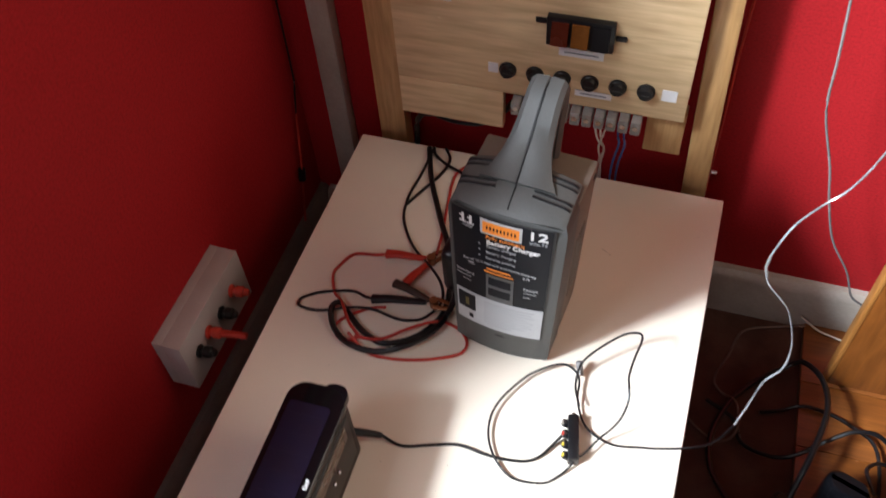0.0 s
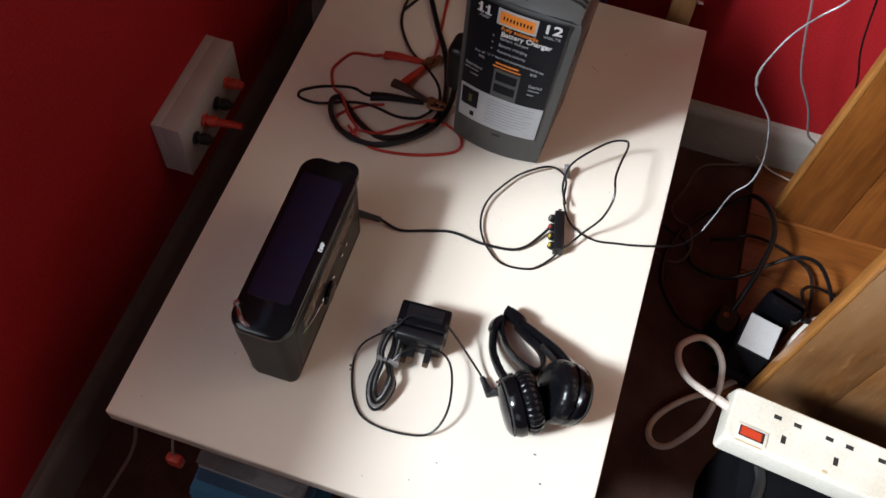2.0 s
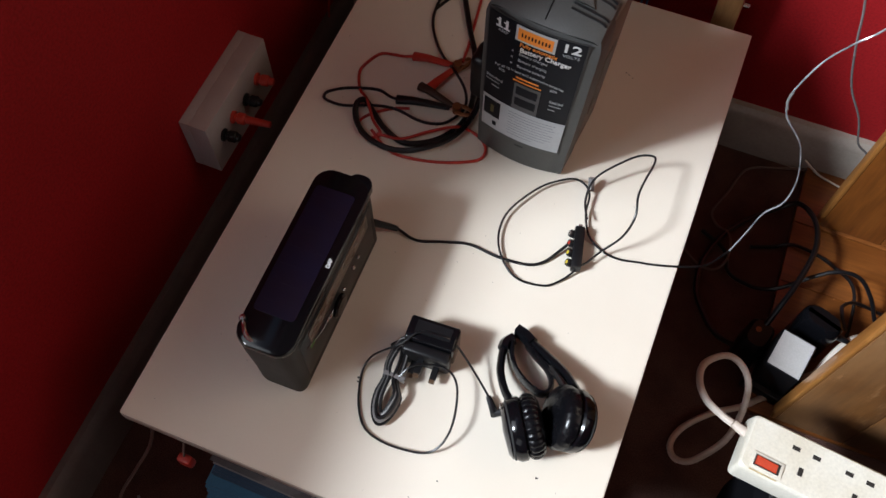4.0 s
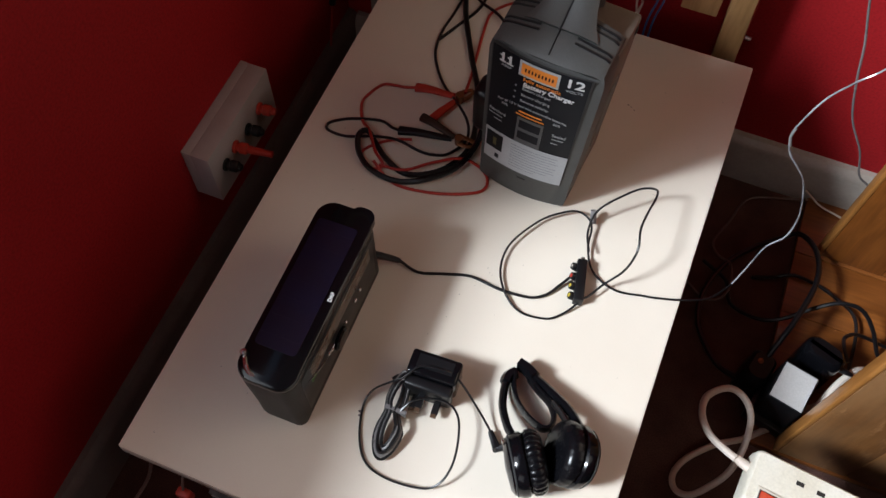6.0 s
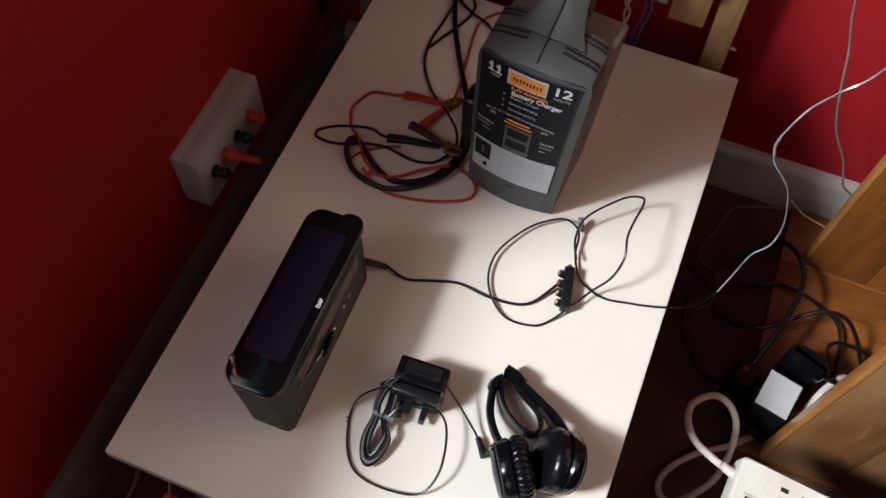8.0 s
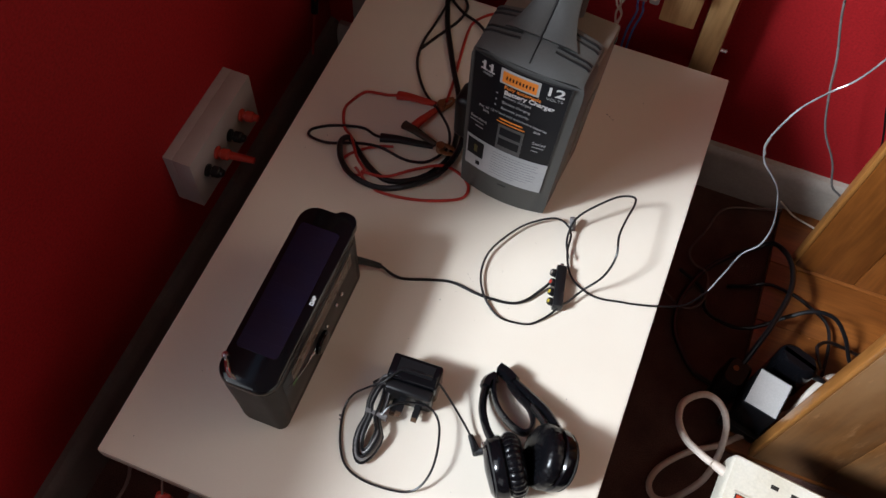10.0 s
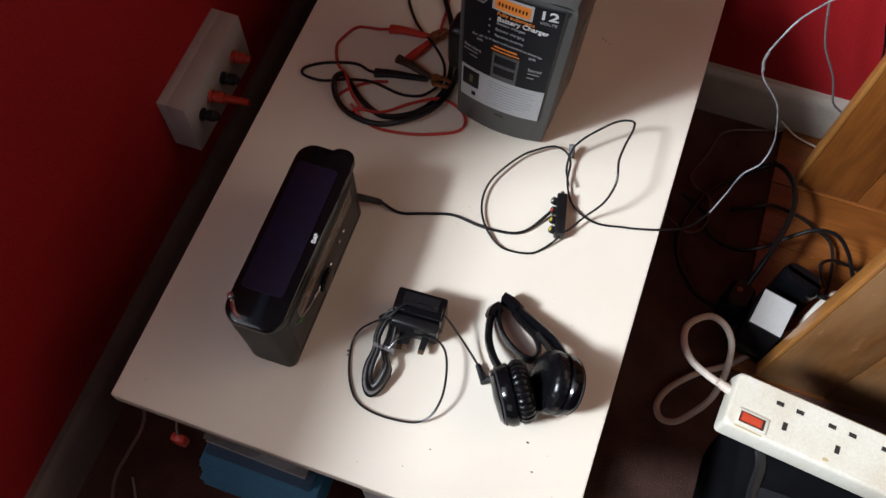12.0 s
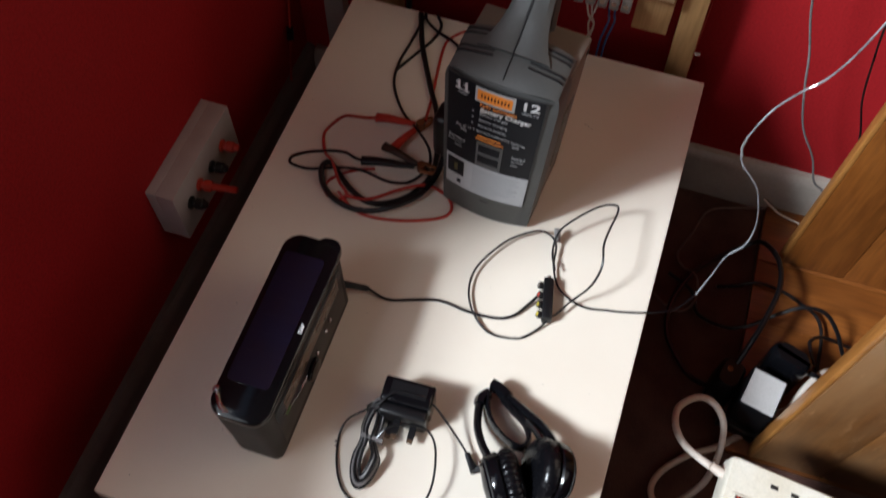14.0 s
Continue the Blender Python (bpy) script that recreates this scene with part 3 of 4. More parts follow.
    part("side_screw", lathe([(0.004, 0), (0.004, 0.001), (0.0001, 0.0016)], 12, Matrix.Translation((W - 0.0015, 0.100, 0.188)) @ Matrix.Rotation(radians(90), 4, "Y")), M_GREY_DK, t)
    part("cable_gland", box(-W - 0.022, -W + 0.0016, 0.024, 0.058, 0.048, 0.108, 0.008, 3), M_BLACK, t, "black cable clip on the side")
    # the case is narrower at the foot and leans a little to one side
    for ob in t.children_recursive:
        for v in ob.data.vertices:
            up = v.co.z * 1.108
            v.co.x = v.co.x * (0.969 + 0.112 * min(up / 0.229, 1.02)) + 0.005 * up / 0.229
            v.co.z = up
    return t


build_charger()


# ---- solar radio ----
def build_radio():
    t = thing("radio", pose(0.1340, 0.1815, H, 0, 0, 0.6), "black solar digital radio with a glossy top on the cream table", "radio")
    w, l, ht = 0.058, 0.198, 0.104
    rings = [round_rect(w - 0.012 + a, l - 0.012 + max(a, 0.008), rr, 6, z, c) for z, a, c, rr in ((0.0, 0.002, 0.0045, 0.009), (0.004, 0.0055, 0.0035, 0.010), (0.03, 0.0075, 0.0025, 0.012), (0.08, 0.0115, 0.0005, 0.015), (ht - 0.006, 0.012, 0.0, 0.016))]
    part("case", loft(rings), M_RADIOSIDE, t, "smoky dark radio shell")
    rings = [round_rect(w + a, l + a, 0.018, 6, z) for z, a in ((ht - 0.0058, 0.0), (ht - 0.004, 0.0015), (ht, 0.0015), (ht + 0.003, 0.0), (ht + 0.0042, -0.004))]
    part("top_cover", loft(rings), M_GLOSS, t, "gloss black top cover")
    z = ht + 0.0043
    panel = part("solar_panel", loft([round_rect(0.042, 0.142, 0.004, 3, zz, -0.002, 0.006) for zz in (z - 0.0001, z + 0.0006)]), M_SOLAR, t, "dark violet solar panel")
    for i in range(7):
        y = -0.052 + 0.0195 * i
        part("cell_track", box(-0.0215, 0.0175, y, y + 0.0004, z + 0.00065, z + 0.0008), M_SOLARBAR, panel)
    # lobe at the far end of the top
    part("end_lobe", loft([round_rect(0.026, 0.030, 0.011, 5, zz, 0.0155, 0.0885) for zz in (ht - 0.0055, ht + 0.0035)]), M_GLOSS, t)
    x = w / 2
    part("front_grille", box(x - 0.001, x + 0.0008, -0.080, 0.082, 0.014, ht - 0.012, 0.0007), M_BLACK, t)
    part("display", box(x + 0.0009, x + 0.0016, -0.064, 0.072, 0.064, 0.088, 0.0003), M_DISPLAY, t, "brown smoked display window")
    lettering("DAB", 0.0052, Matrix.Translation((x - 0.0045, 0.002, ht + 0.0046)) @ Matrix.Rotation(radians(90), 4, "Z"), M_PRINT, t, bold=0.0003)
    for y, zz, r in ((0.042, 0.052, 0.0024), (0.030, 0.050, 0.0024), (0.006, 0.046, 0.0021), (-0.026, 0.048, 0.0026), (-0.032, 0.052, 0.0026)):
        part("button", lathe([(r, 0), (r, 0.002), (r * 0.7, 0.0028), (0.0001, 0.003)], 12, Matrix.Translation((x + 0.0008, y, zz)) @ Matrix.Rotation(radians(90), 4, "Y")), M_CHROME, t)
    part("dial", lathe([(0.013, 0), (0.013, 0.003), (0.011, 0.005), (0.0001, 0.0055)], 24, Matrix.Translation((x + 0.0008, -0.008, 0.036)) @ Matrix.Rotation(radians(90), 4, "Y")), M_GLOSS, t)
    part("trim_line", tube([(x + 0.0012, -0.072, 0.070), (x + 0.0014, -0.045, 0.052), (x + 0.0014, -0.02, 0.046)], 0.0009, 6), M_CHROME, t)
    part("mark", box(x + 0.0009, x + 0.0014, -0.066, -0.058, 0.056, 0.064), M_GREEN, t)
    a = part("antenna", tube([(-0.0265, -0.079, ht - 0.002), (-0.024, -0.081, ht + 0.003), (-0.019, -0.088, ht + 0.0048), (-0.014, -0.0925, ht + 0.0035), (-0.006, -0.0945, ht + 0.0015)], 0.0024, 10), M_CHROME, t, "folded bright steel aerial")
    part("tip", lathe([(0.0036, 0), (0.0040, 0.002), (0.0040, 0.006), (0.0028, 0.0085), (0.0001, 0.009)], 14, Matrix.Translation((-0.0265, -0.077, ht - 0.001))), M_CHROME, a)
    for y in (-0.08, 0.08):
        part("foot", box(-0.02, 0.02, y - 0.006, y + 0.006, -0.0, 0.001), M_BLACK, t)
    return t


build_radio()


def cable(name, r, mat, pts, label, category="cable", n=8, flat=1.0):
    """One loose cable as a thing of its own."""
    base = Vector(pts[0])
    ob = mesh_ob(name, tube([Vector(p) - base for p in pts], r, n, 5, flat=flat), mat)
    ob.location = base
    return tagged(ob, label, category)


Z1 = H + 0.0022
# radio lead: jack, cable to the splitter
lead = thing("radio_lead", pose(0.158, 0.285, H), "black lead plugged into the radio, lying on the table", "cable")
part("plug", tube([(-0.004, -0.009, 0.030), (0.004, -0.003, 0.020), (0.012, 0.003, 0.010), (0.020, 0.006, 0.005)], 0.0042, 10, taper=(1.1, 0.75)), M_BLACK, lead)
part("cord", tube([(x - 0.158, y - 0.285, z) for x, y, z in ((0.178, 0.291, 0.006), (0.202, 0.287, 0.002), (0.230, 0.296, 0.002), (0.258, 0.304, 0.002), (0.292, 0.301, 0.002), (0.324, 0.304, 0.002), (0.340, 0.313, 0.003), (0.351, 0.329, 0.005), (0.361, 0.345, 0.010))], 0.0017), M_RUBBER, lead)


def build_splitter():
    t = thing("audio_splitter", pose(0.3695, 0.340, H, 0, 0, 12), "small black connector block with coloured sockets on the table", "connector")
    part("body", box(-0.0055, 0.0055, -0.026, 0.024, 0.001, 0.016, 0.0015), M_BLACK, t)
    for i, mt in enumerate((M_YELLOW, M_YELLOW, M_REDPL, M_CHROME)):
        y = -0.020 + 0.0118 * i
        m = Matrix.Translation((-0.0055, y, 0.0092)) @ Matrix.Rotation(radians(-60), 4, "Y")
        s = part("socket", lathe([(0.0044, -0.002), (0.0044, 0.004), (0.0038, 0.0055), (0.0001, 0.0055)], 16, m), M_BLACK, t)
        part("ring", lathe([(0.0021, 0.0050), (0.0021, 0.0060), (0.0014, 0.0061), (0.0013, 0.0056), (0.0001, 0.0056)], 14, m), mt, s)
    part("end_post", lathe([(0.0022, 0), (0.0022, 0.003), (0.0001, 0.004)], 10, Matrix.Translation((0, 0.024, 0.012)) @ Matrix.Rotation(radians(-70), 4, "X")), M_CHROME, t)
    return t


build_splitter()
loop = thing("looped_cable", pose(0.34, 0.36, H), "thin black twin cable looped on the table and climbing away", "cable")


def local(pts, o):
    return [tuple(Vector(p) - Vector(o)) for p in pts]


O = (0.34, 0.36, H)
part("cord", tube(local([(0.376, 0.330, H + 0.012), (0.377, 0.321, H + 0.0100), (0.373, 0.311, H + 0.0060), (0.362, 0.297, H + 0.0020), (0.349, 0.287, H + 0.0020), (0.322, 0.284, H + 0.0020), (0.302, 0.295, H + 0.0040), (0.287, 0.316, H + 0.0050), (0.282, 0.340, H + 0.0060), (0.287, 0.364, H + 0.0070), (0.305, 0.396, H + 0.0070), (0.323, 0.413, H + 0.0080), (0.340, 0.422, H + 0.0090), (0.354, 0.418, H + 0.0100), (0.362, 0.407, H + 0.0090), (0.365, 0.385, H + 0.0060), (0.376, 0.362, H + 0.0040), (0.393, 0.351, H + 0.0020), (0.413, 0.347, H + 0.0020), (0.438, 0.352, H + 0.0020), (0.449, 0.354, Z1), (0.477, 0.362, H + 0.003),
    (0.507, 0.383, H - 0.01), (0.527, 0.413, H - 0.018)], O), 0.0013, 8), M_RUBBER, loop)
part("cord", tube(local([(0.374, 0.316, H + 0.012), (0.383, 0.325, H + 0.010), (0.394, 0.343, H + 0.013), (0.408, 0.355, H + 0.030), (0.414, 0.367, H + 0.042), (0.415, 0.379, H + 0.052), (0.411, 0.398, H + 0.056), (0.413, 0.423, H + 0.053), (0.4165, 0.447, H + 0.048),
    (0.414, 0.458, H + 0.046), (0.399, 0.456, H + 0.042), (0.382, 0.443, H + 0.036), (0.365, 0.427, H + 0.026), (0.359, 0.416, H + 0.016), (0.360, 0.397, H + 0.010), (0.368, 0.376, H + 0.012)], O), 0.0013, 8), M_RUBBER, loop)
part("tie", tube(local([(0.3615, 0.415, H + 0.006), (0.3595, 0.421, H + 0.010), (0.3575, 0.426, H + 0.016)], O), 0.0036, 8), M_GREYCORD, loop, "clear cable tie")
part("cord_rise", tube(local([(0.527, 0.413, H - 0.018), (0.539, 0.441, 0.285), (0.549, 0.463, 0.300), (0.561, 0.465, 0.330), (0.560, 0.469, 0.370), (0.543, 0.461, 0.430), (0.530, 0.456, 0.455), (0.514, 0.456, 0.475), (0.508, 0.463, 0.490), (0.510, 0.468, 0.505),
    (0.519, 0.472, 0.540), (0.533, 0.472, 0.570), (0.549, 0.478, 0.588), (0.560, 0.478, 0.625), (0.568, 0.475, 0.680), (0.585, 0.47, 0.78), (0.62, 0.48, 0.95)], O), 0.00095, 8), M_SILVER, loop, "grey stretch of the cable with glints in its colour")
part("kink", tube(local([(0.511, 0.459, 0.482), (0.508, 0.462, 0.490), (0.509, 0.466, 0.499)], O), 0.0014, 8), M_GREYCORD, loop, "white tape round the cable")


# ---- plug-top adapter with its bundled lead ----
def build_adapter():
    t = thing("power_adapter", pose(0.2655, 0.171, H, 0, 0, 3), "black plug-top power adapter lying on the table", "power adapter")
    part("body", box(-0.026, 0.026, -0.004, 0.022, 0.0005, 0.040, 0.003, 3), M_GLOSS, t)
    part("pin_plate", box(-0.0245, 0.0245, -0.016, -0.0042, 0.0005, 0.036, 0.003, 3), M_BLACK, t)
    part("rating_plate", box(-0.018, 0.019, 0.004, 0.018, 0.0401, 0.0404), M_BLACK, t)
    for x, z, ln in ((-0.004, 0.021, 0.019), (0.012, 0.012, 0.017), (-0.011, 0.010, 0.017)):
        p = part("pin", box(x - 0.003, x + 0.003, -0.016 - ln, -0.0155, z - 0.002, z + 0.002, 0.0005, 1), M_PIN, t, "dull brass plug pin")
        part("sleeve", box(x - 0.0033, x + 0.0033, -0.016 - ln * 0.8, -0.0154, z - 0.0023, z + 0.0023, 0.0005, 1), M_BLACK, p)
    part("cable_boot", tube([(-0.024, 0.0, 0.012), (-0.034, -0.002, 0.010), (-0.040, -0.006, 0.007)], 0.0034, 10, taper=(1, 0.6)), M_BLACK, t)
    return t


build_adapter()


def build_lead():
    t = thing("adapter_lead", pose(0.243, 0.127, H), "dark twin lead bundled with a clear tie by the headphones, highlights as grey strands", "cable")
    o = (0.243, 0.127, H)
    for k in range(6):
        a, b = 0.0445 - 0.0024 * k, 0.0110 - 0.0013 * k
        pts = []
        for i in range(21):
            u = 2 * math.pi * i / 20
            y = a * math.cos(u)
            pinch = 0.72 + 0.28 * min(1.0, abs(y) / 0.02)
            x = b * math.sin(u) * (1.35 if y < 0 else 1.0) * pinch
            pts.append((x - 0.09 * y * 0.3 + (0.001 if y < 0 else -0.003), y, 0.0145 + 0.17 * y + 0.0019 * (k % 3) + 0.0015 * math.sin(u * 2 + k)))
        # two strands are grey to paint the highlights on the dark lead
        part("strand", tube(pts, 0.0016, 6, 2), M_GREYCORD if k in (1, 4) else M_RUBBER, t)
    part("tie", loft([[(x, y, z) for x, z in ((-0.011, 0.0115), (0.0115, 0.0115), (0.0115, 0.0215), (-0.011, 0.0215))] for y in (0.0015, 0.0055)]), M_GREYCORD, t, "clear plastic tie")
    ring = [(0.342, 0.145, H + 0.006), (0.323, 0.160, H + 0.012), (0.297, 0.176, H + 0.028), (0.284, 0.1795, H + 0.039), (0.272, 0.178, H + 0.0425), (0.252, 0.174, H + 0.0425), (0.240, 0.158, H + 0.038), (0.225, 0.149, H + 0.028), (0.212, 0.142, H + 0.011), (0.2085, 0.127, Z1), (0.217, 0.099, Z1), (0.231, 0.078, Z1), (0.249, 0.070, Z1), (0.273, 0.069, H + 0.003),
            (0.298, 0.073, H + 0.006), (0.310, 0.082, H + 0.012), (0.315, 0.099, H + 0.018), (0.313, 0.120, H + 0.020), (0.306, 0.142, H + 0.020), (0.296, 0.153, H + 0.022), (0.282, 0.155, H + 0.024), (0.266, 0.150, H + 0.026), (0.255, 0.142, H + 0.026), (0.248, 0.130, H + 0.020)]
    part("cord", tube(local(ring, o), 0.0012, 6), M_RUBBER, t)
    part("plug", tube(local([(0.337, 0.1495, H + 0.006), (0.345, 0.140, H + 0.006), (0.350, 0.134, H + 0.008)], o), 0.0046, 10, taper=(0.6, 1.1)), M_BLACK, t)
    part("plug_neck", tube(local([(0.349, 0.135, H + 0.008), (0.357, 0.139, H + 0.012)], o), 0.0036, 10), M_BLACK, t)
    return t


build_lead()


# ---- folding headphones ----
def build_headphones():
    t = thing("headphones", pose(0.385, 0.165, H), "black folding on-ear headphones lying folded on the table", "headphones")
    o = (0.385, 0.165, H)

    def cup(c, yaw, tilt, side, crease):
        m = Matrix.Translation(Vector(c) - Vector(o)) @ Matrix.Rotation(radians(yaw), 4, "Z") @ Matrix.Rotation(radians(90 * side + tilt), 4, "Y") @ Matrix.Scale(1.17, 4)
        shell = part("ear_cup", lathe([(0.0245, -0.001), (0.0265, 0.001), (0.0265, 0.006), (0.0245, 0.010), (0.0235, 0.0105), (0.0232, 0.013), (0.019, 0.0155), (0.0001, 0.017)], 36, m), M_GLOSS, t, "gloss black ear cup")
        part("trim_ring", lathe([(0.0240, 0.0098), (0.0247, 0.0102), (0.0247, 0.0112), (0.0236, 0.0116), (0.0230, 0.0105)], 36, m), M_GREY_DK, shell)
        n = 104
        rings = []
        for r, z in ((0.0245, -0.0012), (0.0268, -0.004), (0.0270, -0.008), (0.0258, -0.0115), (0.0232, -0.0142), (0.0195, -0.0158), (0.0150, -0.0163), (0.0090, -0.0166), (0.0001, -0.0168)):
            ring = []
            for i in range(n):
                a = 2 * math.pi * i / n
                k = 1 - (crease * (1 - abs(math.sin(a * 13))) ** 2 * 3 if 0.02 < r else 0)
                ring.append(m @ Vector((r * k * math.cos(a), r * k * math.sin(a), z)))
            rings.append(ring)
        part("ear_pad", loft(rings), M_BLACK_SOFT, t, "creased black leatherette ear pad")
        for a in (-40, -20, 0):
            part("rivet", lathe([(0.0016, 0.0), (0.0016, 0.0009), (0.0001, 0.0012)], 8, m @ Matrix.Rotation(radians(a + 90), 4, "Z") @ Matrix.Translation((0.021, 0, 0.0146)) @ Matrix.Rotation(radians(25), 4, "Y")), M_CHROME, shell)

    cup((0.3800, 0.125, H + 0.0318), 31, -6, -1, 0.013)
    cup((0.4175, 0.148, H + 0.0345), 14, 24, 1, 0.004)
    def L(pts):
        return local([(x, y if y < 0.17 else 0.17 + (y - 0.17) * 0.88, H + z) for x, y, z in pts], o)

    part("arm", tube(L([(0.366, 0.141, 0.034), (0.353, 0.152, 0.028), (0.341, 0.172, 0.020), (0.336, 0.192, 0.014), (0.3345, 0.203, 0.012)]), 0.0042, 10, flat=1.7), M_GLOSS, t)
    part("arm", tube(L([(0.428, 0.163, 0.040), (0.415, 0.180, 0.032), (0.400, 0.197, 0.024), (0.377, 0.212, 0.018), (0.359, 0.222, 0.014)]), 0.0046, 10, flat=1.7), M_GLOSS, t)
    part("arm_rail", tube(L([(0.409, 0.172, 0.034), (0.398, 0.186, 0.028), (0.386, 0.198, 0.022)]), 0.0035, 8, flat=1.5), M_RAIL, t, "dark bright-edged slider rail")
    part("hinge", tube(L([(0.3345, 0.2035, 0.013), (0.335, 0.213, 0.012), (0.3395, 0.2205, 0.011)]), 0.0066, 6, flat=1.5), M_GLOSS, t)
    part("hinge", tube(L([(0.360, 0.2215, 0.015), (0.350, 0.2285, 0.013), (0.3415, 0.232, 0.011)]), 0.0072, 6, flat=1.5), M_GLOSS, t)
    part("headband", tube(L([(0.3395, 0.2185, 0.011), (0.3435, 0.203, 0.012), (0.3515, 0.188, 0.013), (0.3630, 0.177, 0.014), (0.3760, 0.170, 0.014), (0.3865, 0.169, 0.014), (0.3915, 0.176, 0.014), (0.3905, 0.187, 0.014), (0.3830, 0.199, 0.013), (0.3685, 0.209, 0.012), (0.3550, 0.2195, 0.011)]), 0.0028, 10, flat=3.6), M_BLACK_SOFT, t)
    part("cup_fork", tube(L([(0.366, 0.142, 0.034), (0.371, 0.138, 0.044), (0.377, 0.134, 0.050)]), 0.0034, 8, flat=1.5), M_GLOSS, t)
    part("cup_fork", tube(L([(0.428, 0.163, 0.040), (0.430, 0.157, 0.048), (0.431, 0.150, 0.052)]), 0.0034, 8, flat=1.5), M_GLOSS, t)
    return t


build_headphones()


# ---- charger leads and crocodile clips ----
def clip(name, hinge, ends, jaw, mats, label):
    t = thing(name, Matrix.Translation(hinge), label, "crocodile clip")
    hv = Vector(hinge)
    for e, mat in zip(ends, mats):
        d = Vector(e) - hv
        line = [d, d * 0.72 + Vector((0, 0, 0.002)), d * 0.40 + Vector((0, 0, 0.001)), d * 0.12]
        part("handle", tube(line, 0.0058, 10, flat=0.8, taper=(1.05, 0.62)), mat, t)
    j = Vector(jaw) - hv
    side = j.cross(Vector((0, 0, 1))).normalized()
    for s in (-1, 1):
        bm = tube([side * (0.005 * s), j * 0.45 + side * (0.0050 * s), j + side * (0.0012 * s)], 0.0034, 8, flat=0.7, taper=(1, 0.6))
        jw = part("jaw", bm, M_COPPER, t, "copper jaw")
        bm = bmesh.new()
        for k in range(5):
            c = j * (0.5 + 0.1 * k) + side * (0.0055 - 0.0008 * k) * s
            box(c.x - 0.001, c.x + 0.001, c.y - 0.001, c.y + 0.001, c.z - 0.002, c.z + 0.002, bm=bm)
        part("teeth", bm, M_COPPER, jw)
    part("spring", lathe([(0.0052, -0.006), (0.0056, -0.004), (0.0050, -0.002), (0.0056, 0.0), (0.0050, 0.002), (0.0056, 0.004), (0.0052, 0.006)], 14), M_COPPER, t)
    return t


clip("red_clip", (0.160, 0.521, H + 0.009), ((0.104, 0.517, H + 0.0065), (0.139, 0.477, H + 0.0065)), (0.170, 0.540, H + 0.005), (M_REDPL, M_REDPL), "red handled battery clip with copper jaws on the table")
clip("black_clip", (0.182, 0.461, H + 0.011), ((0.110, 0.450, H + 0.0065), (0.129, 0.476, H + 0.010)), (0.205, 0.462, H + 0.009), (M_BLACK, M_RUST), "black handled battery clip with copper jaws on the table")
Z3, Z4 = H + 0.004, H + 0.0075
cable("mains_lead", 0.0035, M_RUBBER, at_height(Z3, (0.098, 0.703), (0.108, 0.676), (0.121, 0.644), (0.151, 0.586), (0.173, 0.547), (0.190, 0.498), (0.195, 0.458), (0.183, 0.427), (0.163, 0.407), (0.138, 0.398), (0.111, 0.409), (0.089, 0.426)) + at_height(H + 0.009, (0.076, 0.434), (0.069, 0.424)) + at_height(Z3, (0.079, 0.404), (0.102, 0.388), (0.135, 0.385)) + at_height(H + 0.011, (0.167, 0.396), (0.193, 0.424), (0.203, 0.465)) + [(0.204, 0.49, H + 0.045)], "thick black mains lead coiled on the cream table")
cable("black_clip_lead", 0.0018, M_RUBBER, at_height(Z4, (0.106, 0.700)) + at_height(H + 0.003, (0.102, 0.650), (0.099, 0.614), (0.105, 0.577), (0.130, 0.539)) + at_height(H + 0.013, (0.165, 0.506), (0.184, 0.485)) + at_height(Z4, (0.189, 0.465), (0.177, 0.441), (0.163, 0.433), (0.145, 0.431), (0.114, 0.436)) + at_height(H + 0.010, (0.087, 0.429)) + at_height(H + 0.003, (0.054, 0.421), (0.031, 0.421), (0.026, 0.428), (0.032, 0.436), (0.050, 0.447), (0.082, 0.457), (0.100, 0.453)) + [(0.112, 0.4505, H + 0.0065)], "thin black lead of the battery clip on the table")
cable("thin_black_lead", 0.0020, M_RUBBER, at_height(H + 0.003, (0.120, 0.708), (0.131, 0.690), (0.128, 0.664), (0.114, 0.632), (0.100, 0.600)), "thin black lead trailing over the table", "cable")
cable("thin_black_lead", 0.0020, M_RUBBER, [(0.204, 0.60, H + 0.03), (0.182, 0.64, H + 0.012), (0.156, 0.668, H + 0.004), (0.131, 0.677, H + 0.006), (0.110, 0.694, H + 0.003), (0.104, 0.706, H + 0.003)], "thin black lead running behind the charger")
cable("red_clip_lead", 0.0018, M_REDWIRE, [(0.205, 0.694, H + 0.012), (0.182, 0.697, H + 0.006)] + at_height(H + 0.0025, (0.163, 0.692), (0.148, 0.672), (0.146, 0.652), (0.152, 0.608), (0.159, 0.562)) + [(0.163, 0.530, H + 0.008)], "red lead curving behind the battery charger")
cable("red_lead", 0.0018, M_REDWIRE, [(0.105, 0.517, H + 0.0065)] + at_height(H + 0.0025, (0.090, 0.515), (0.078, 0.513), (0.063, 0.508), (0.053, 0.488), (0.051, 0.473), (0.062, 0.450)) + at_height(H + 0.011, (0.079, 0.434), (0.096, 0.411)) + at_height(Z4, (0.112, 0.397)) + at_height(H + 0.0025, (0.099, 0.390), (0.085, 0.396), (0.081, 0.411), (0.095, 0.428), (0.112, 0.440), (0.128, 0.446)), "red lead of the battery clip looping over the table")
cable("red_lead", 0.0018, M_REDWIRE, at_height(Z4, (0.108, 0.396), (0.137, 0.400)) + at_height(H + 0.010, (0.164, 0.420), (0.192, 0.438)) + at_height(H + 0.0025, (0.213, 0.441), (0.229, 0.430), (0.232, 0.415), (0.220, 0.403), (0.184, 0.388), (0.144, 0.381), (0.121, 0.386)) + at_height(H + 0.009, (0.100, 0.398)), "red lead in a wide loop before the charger")


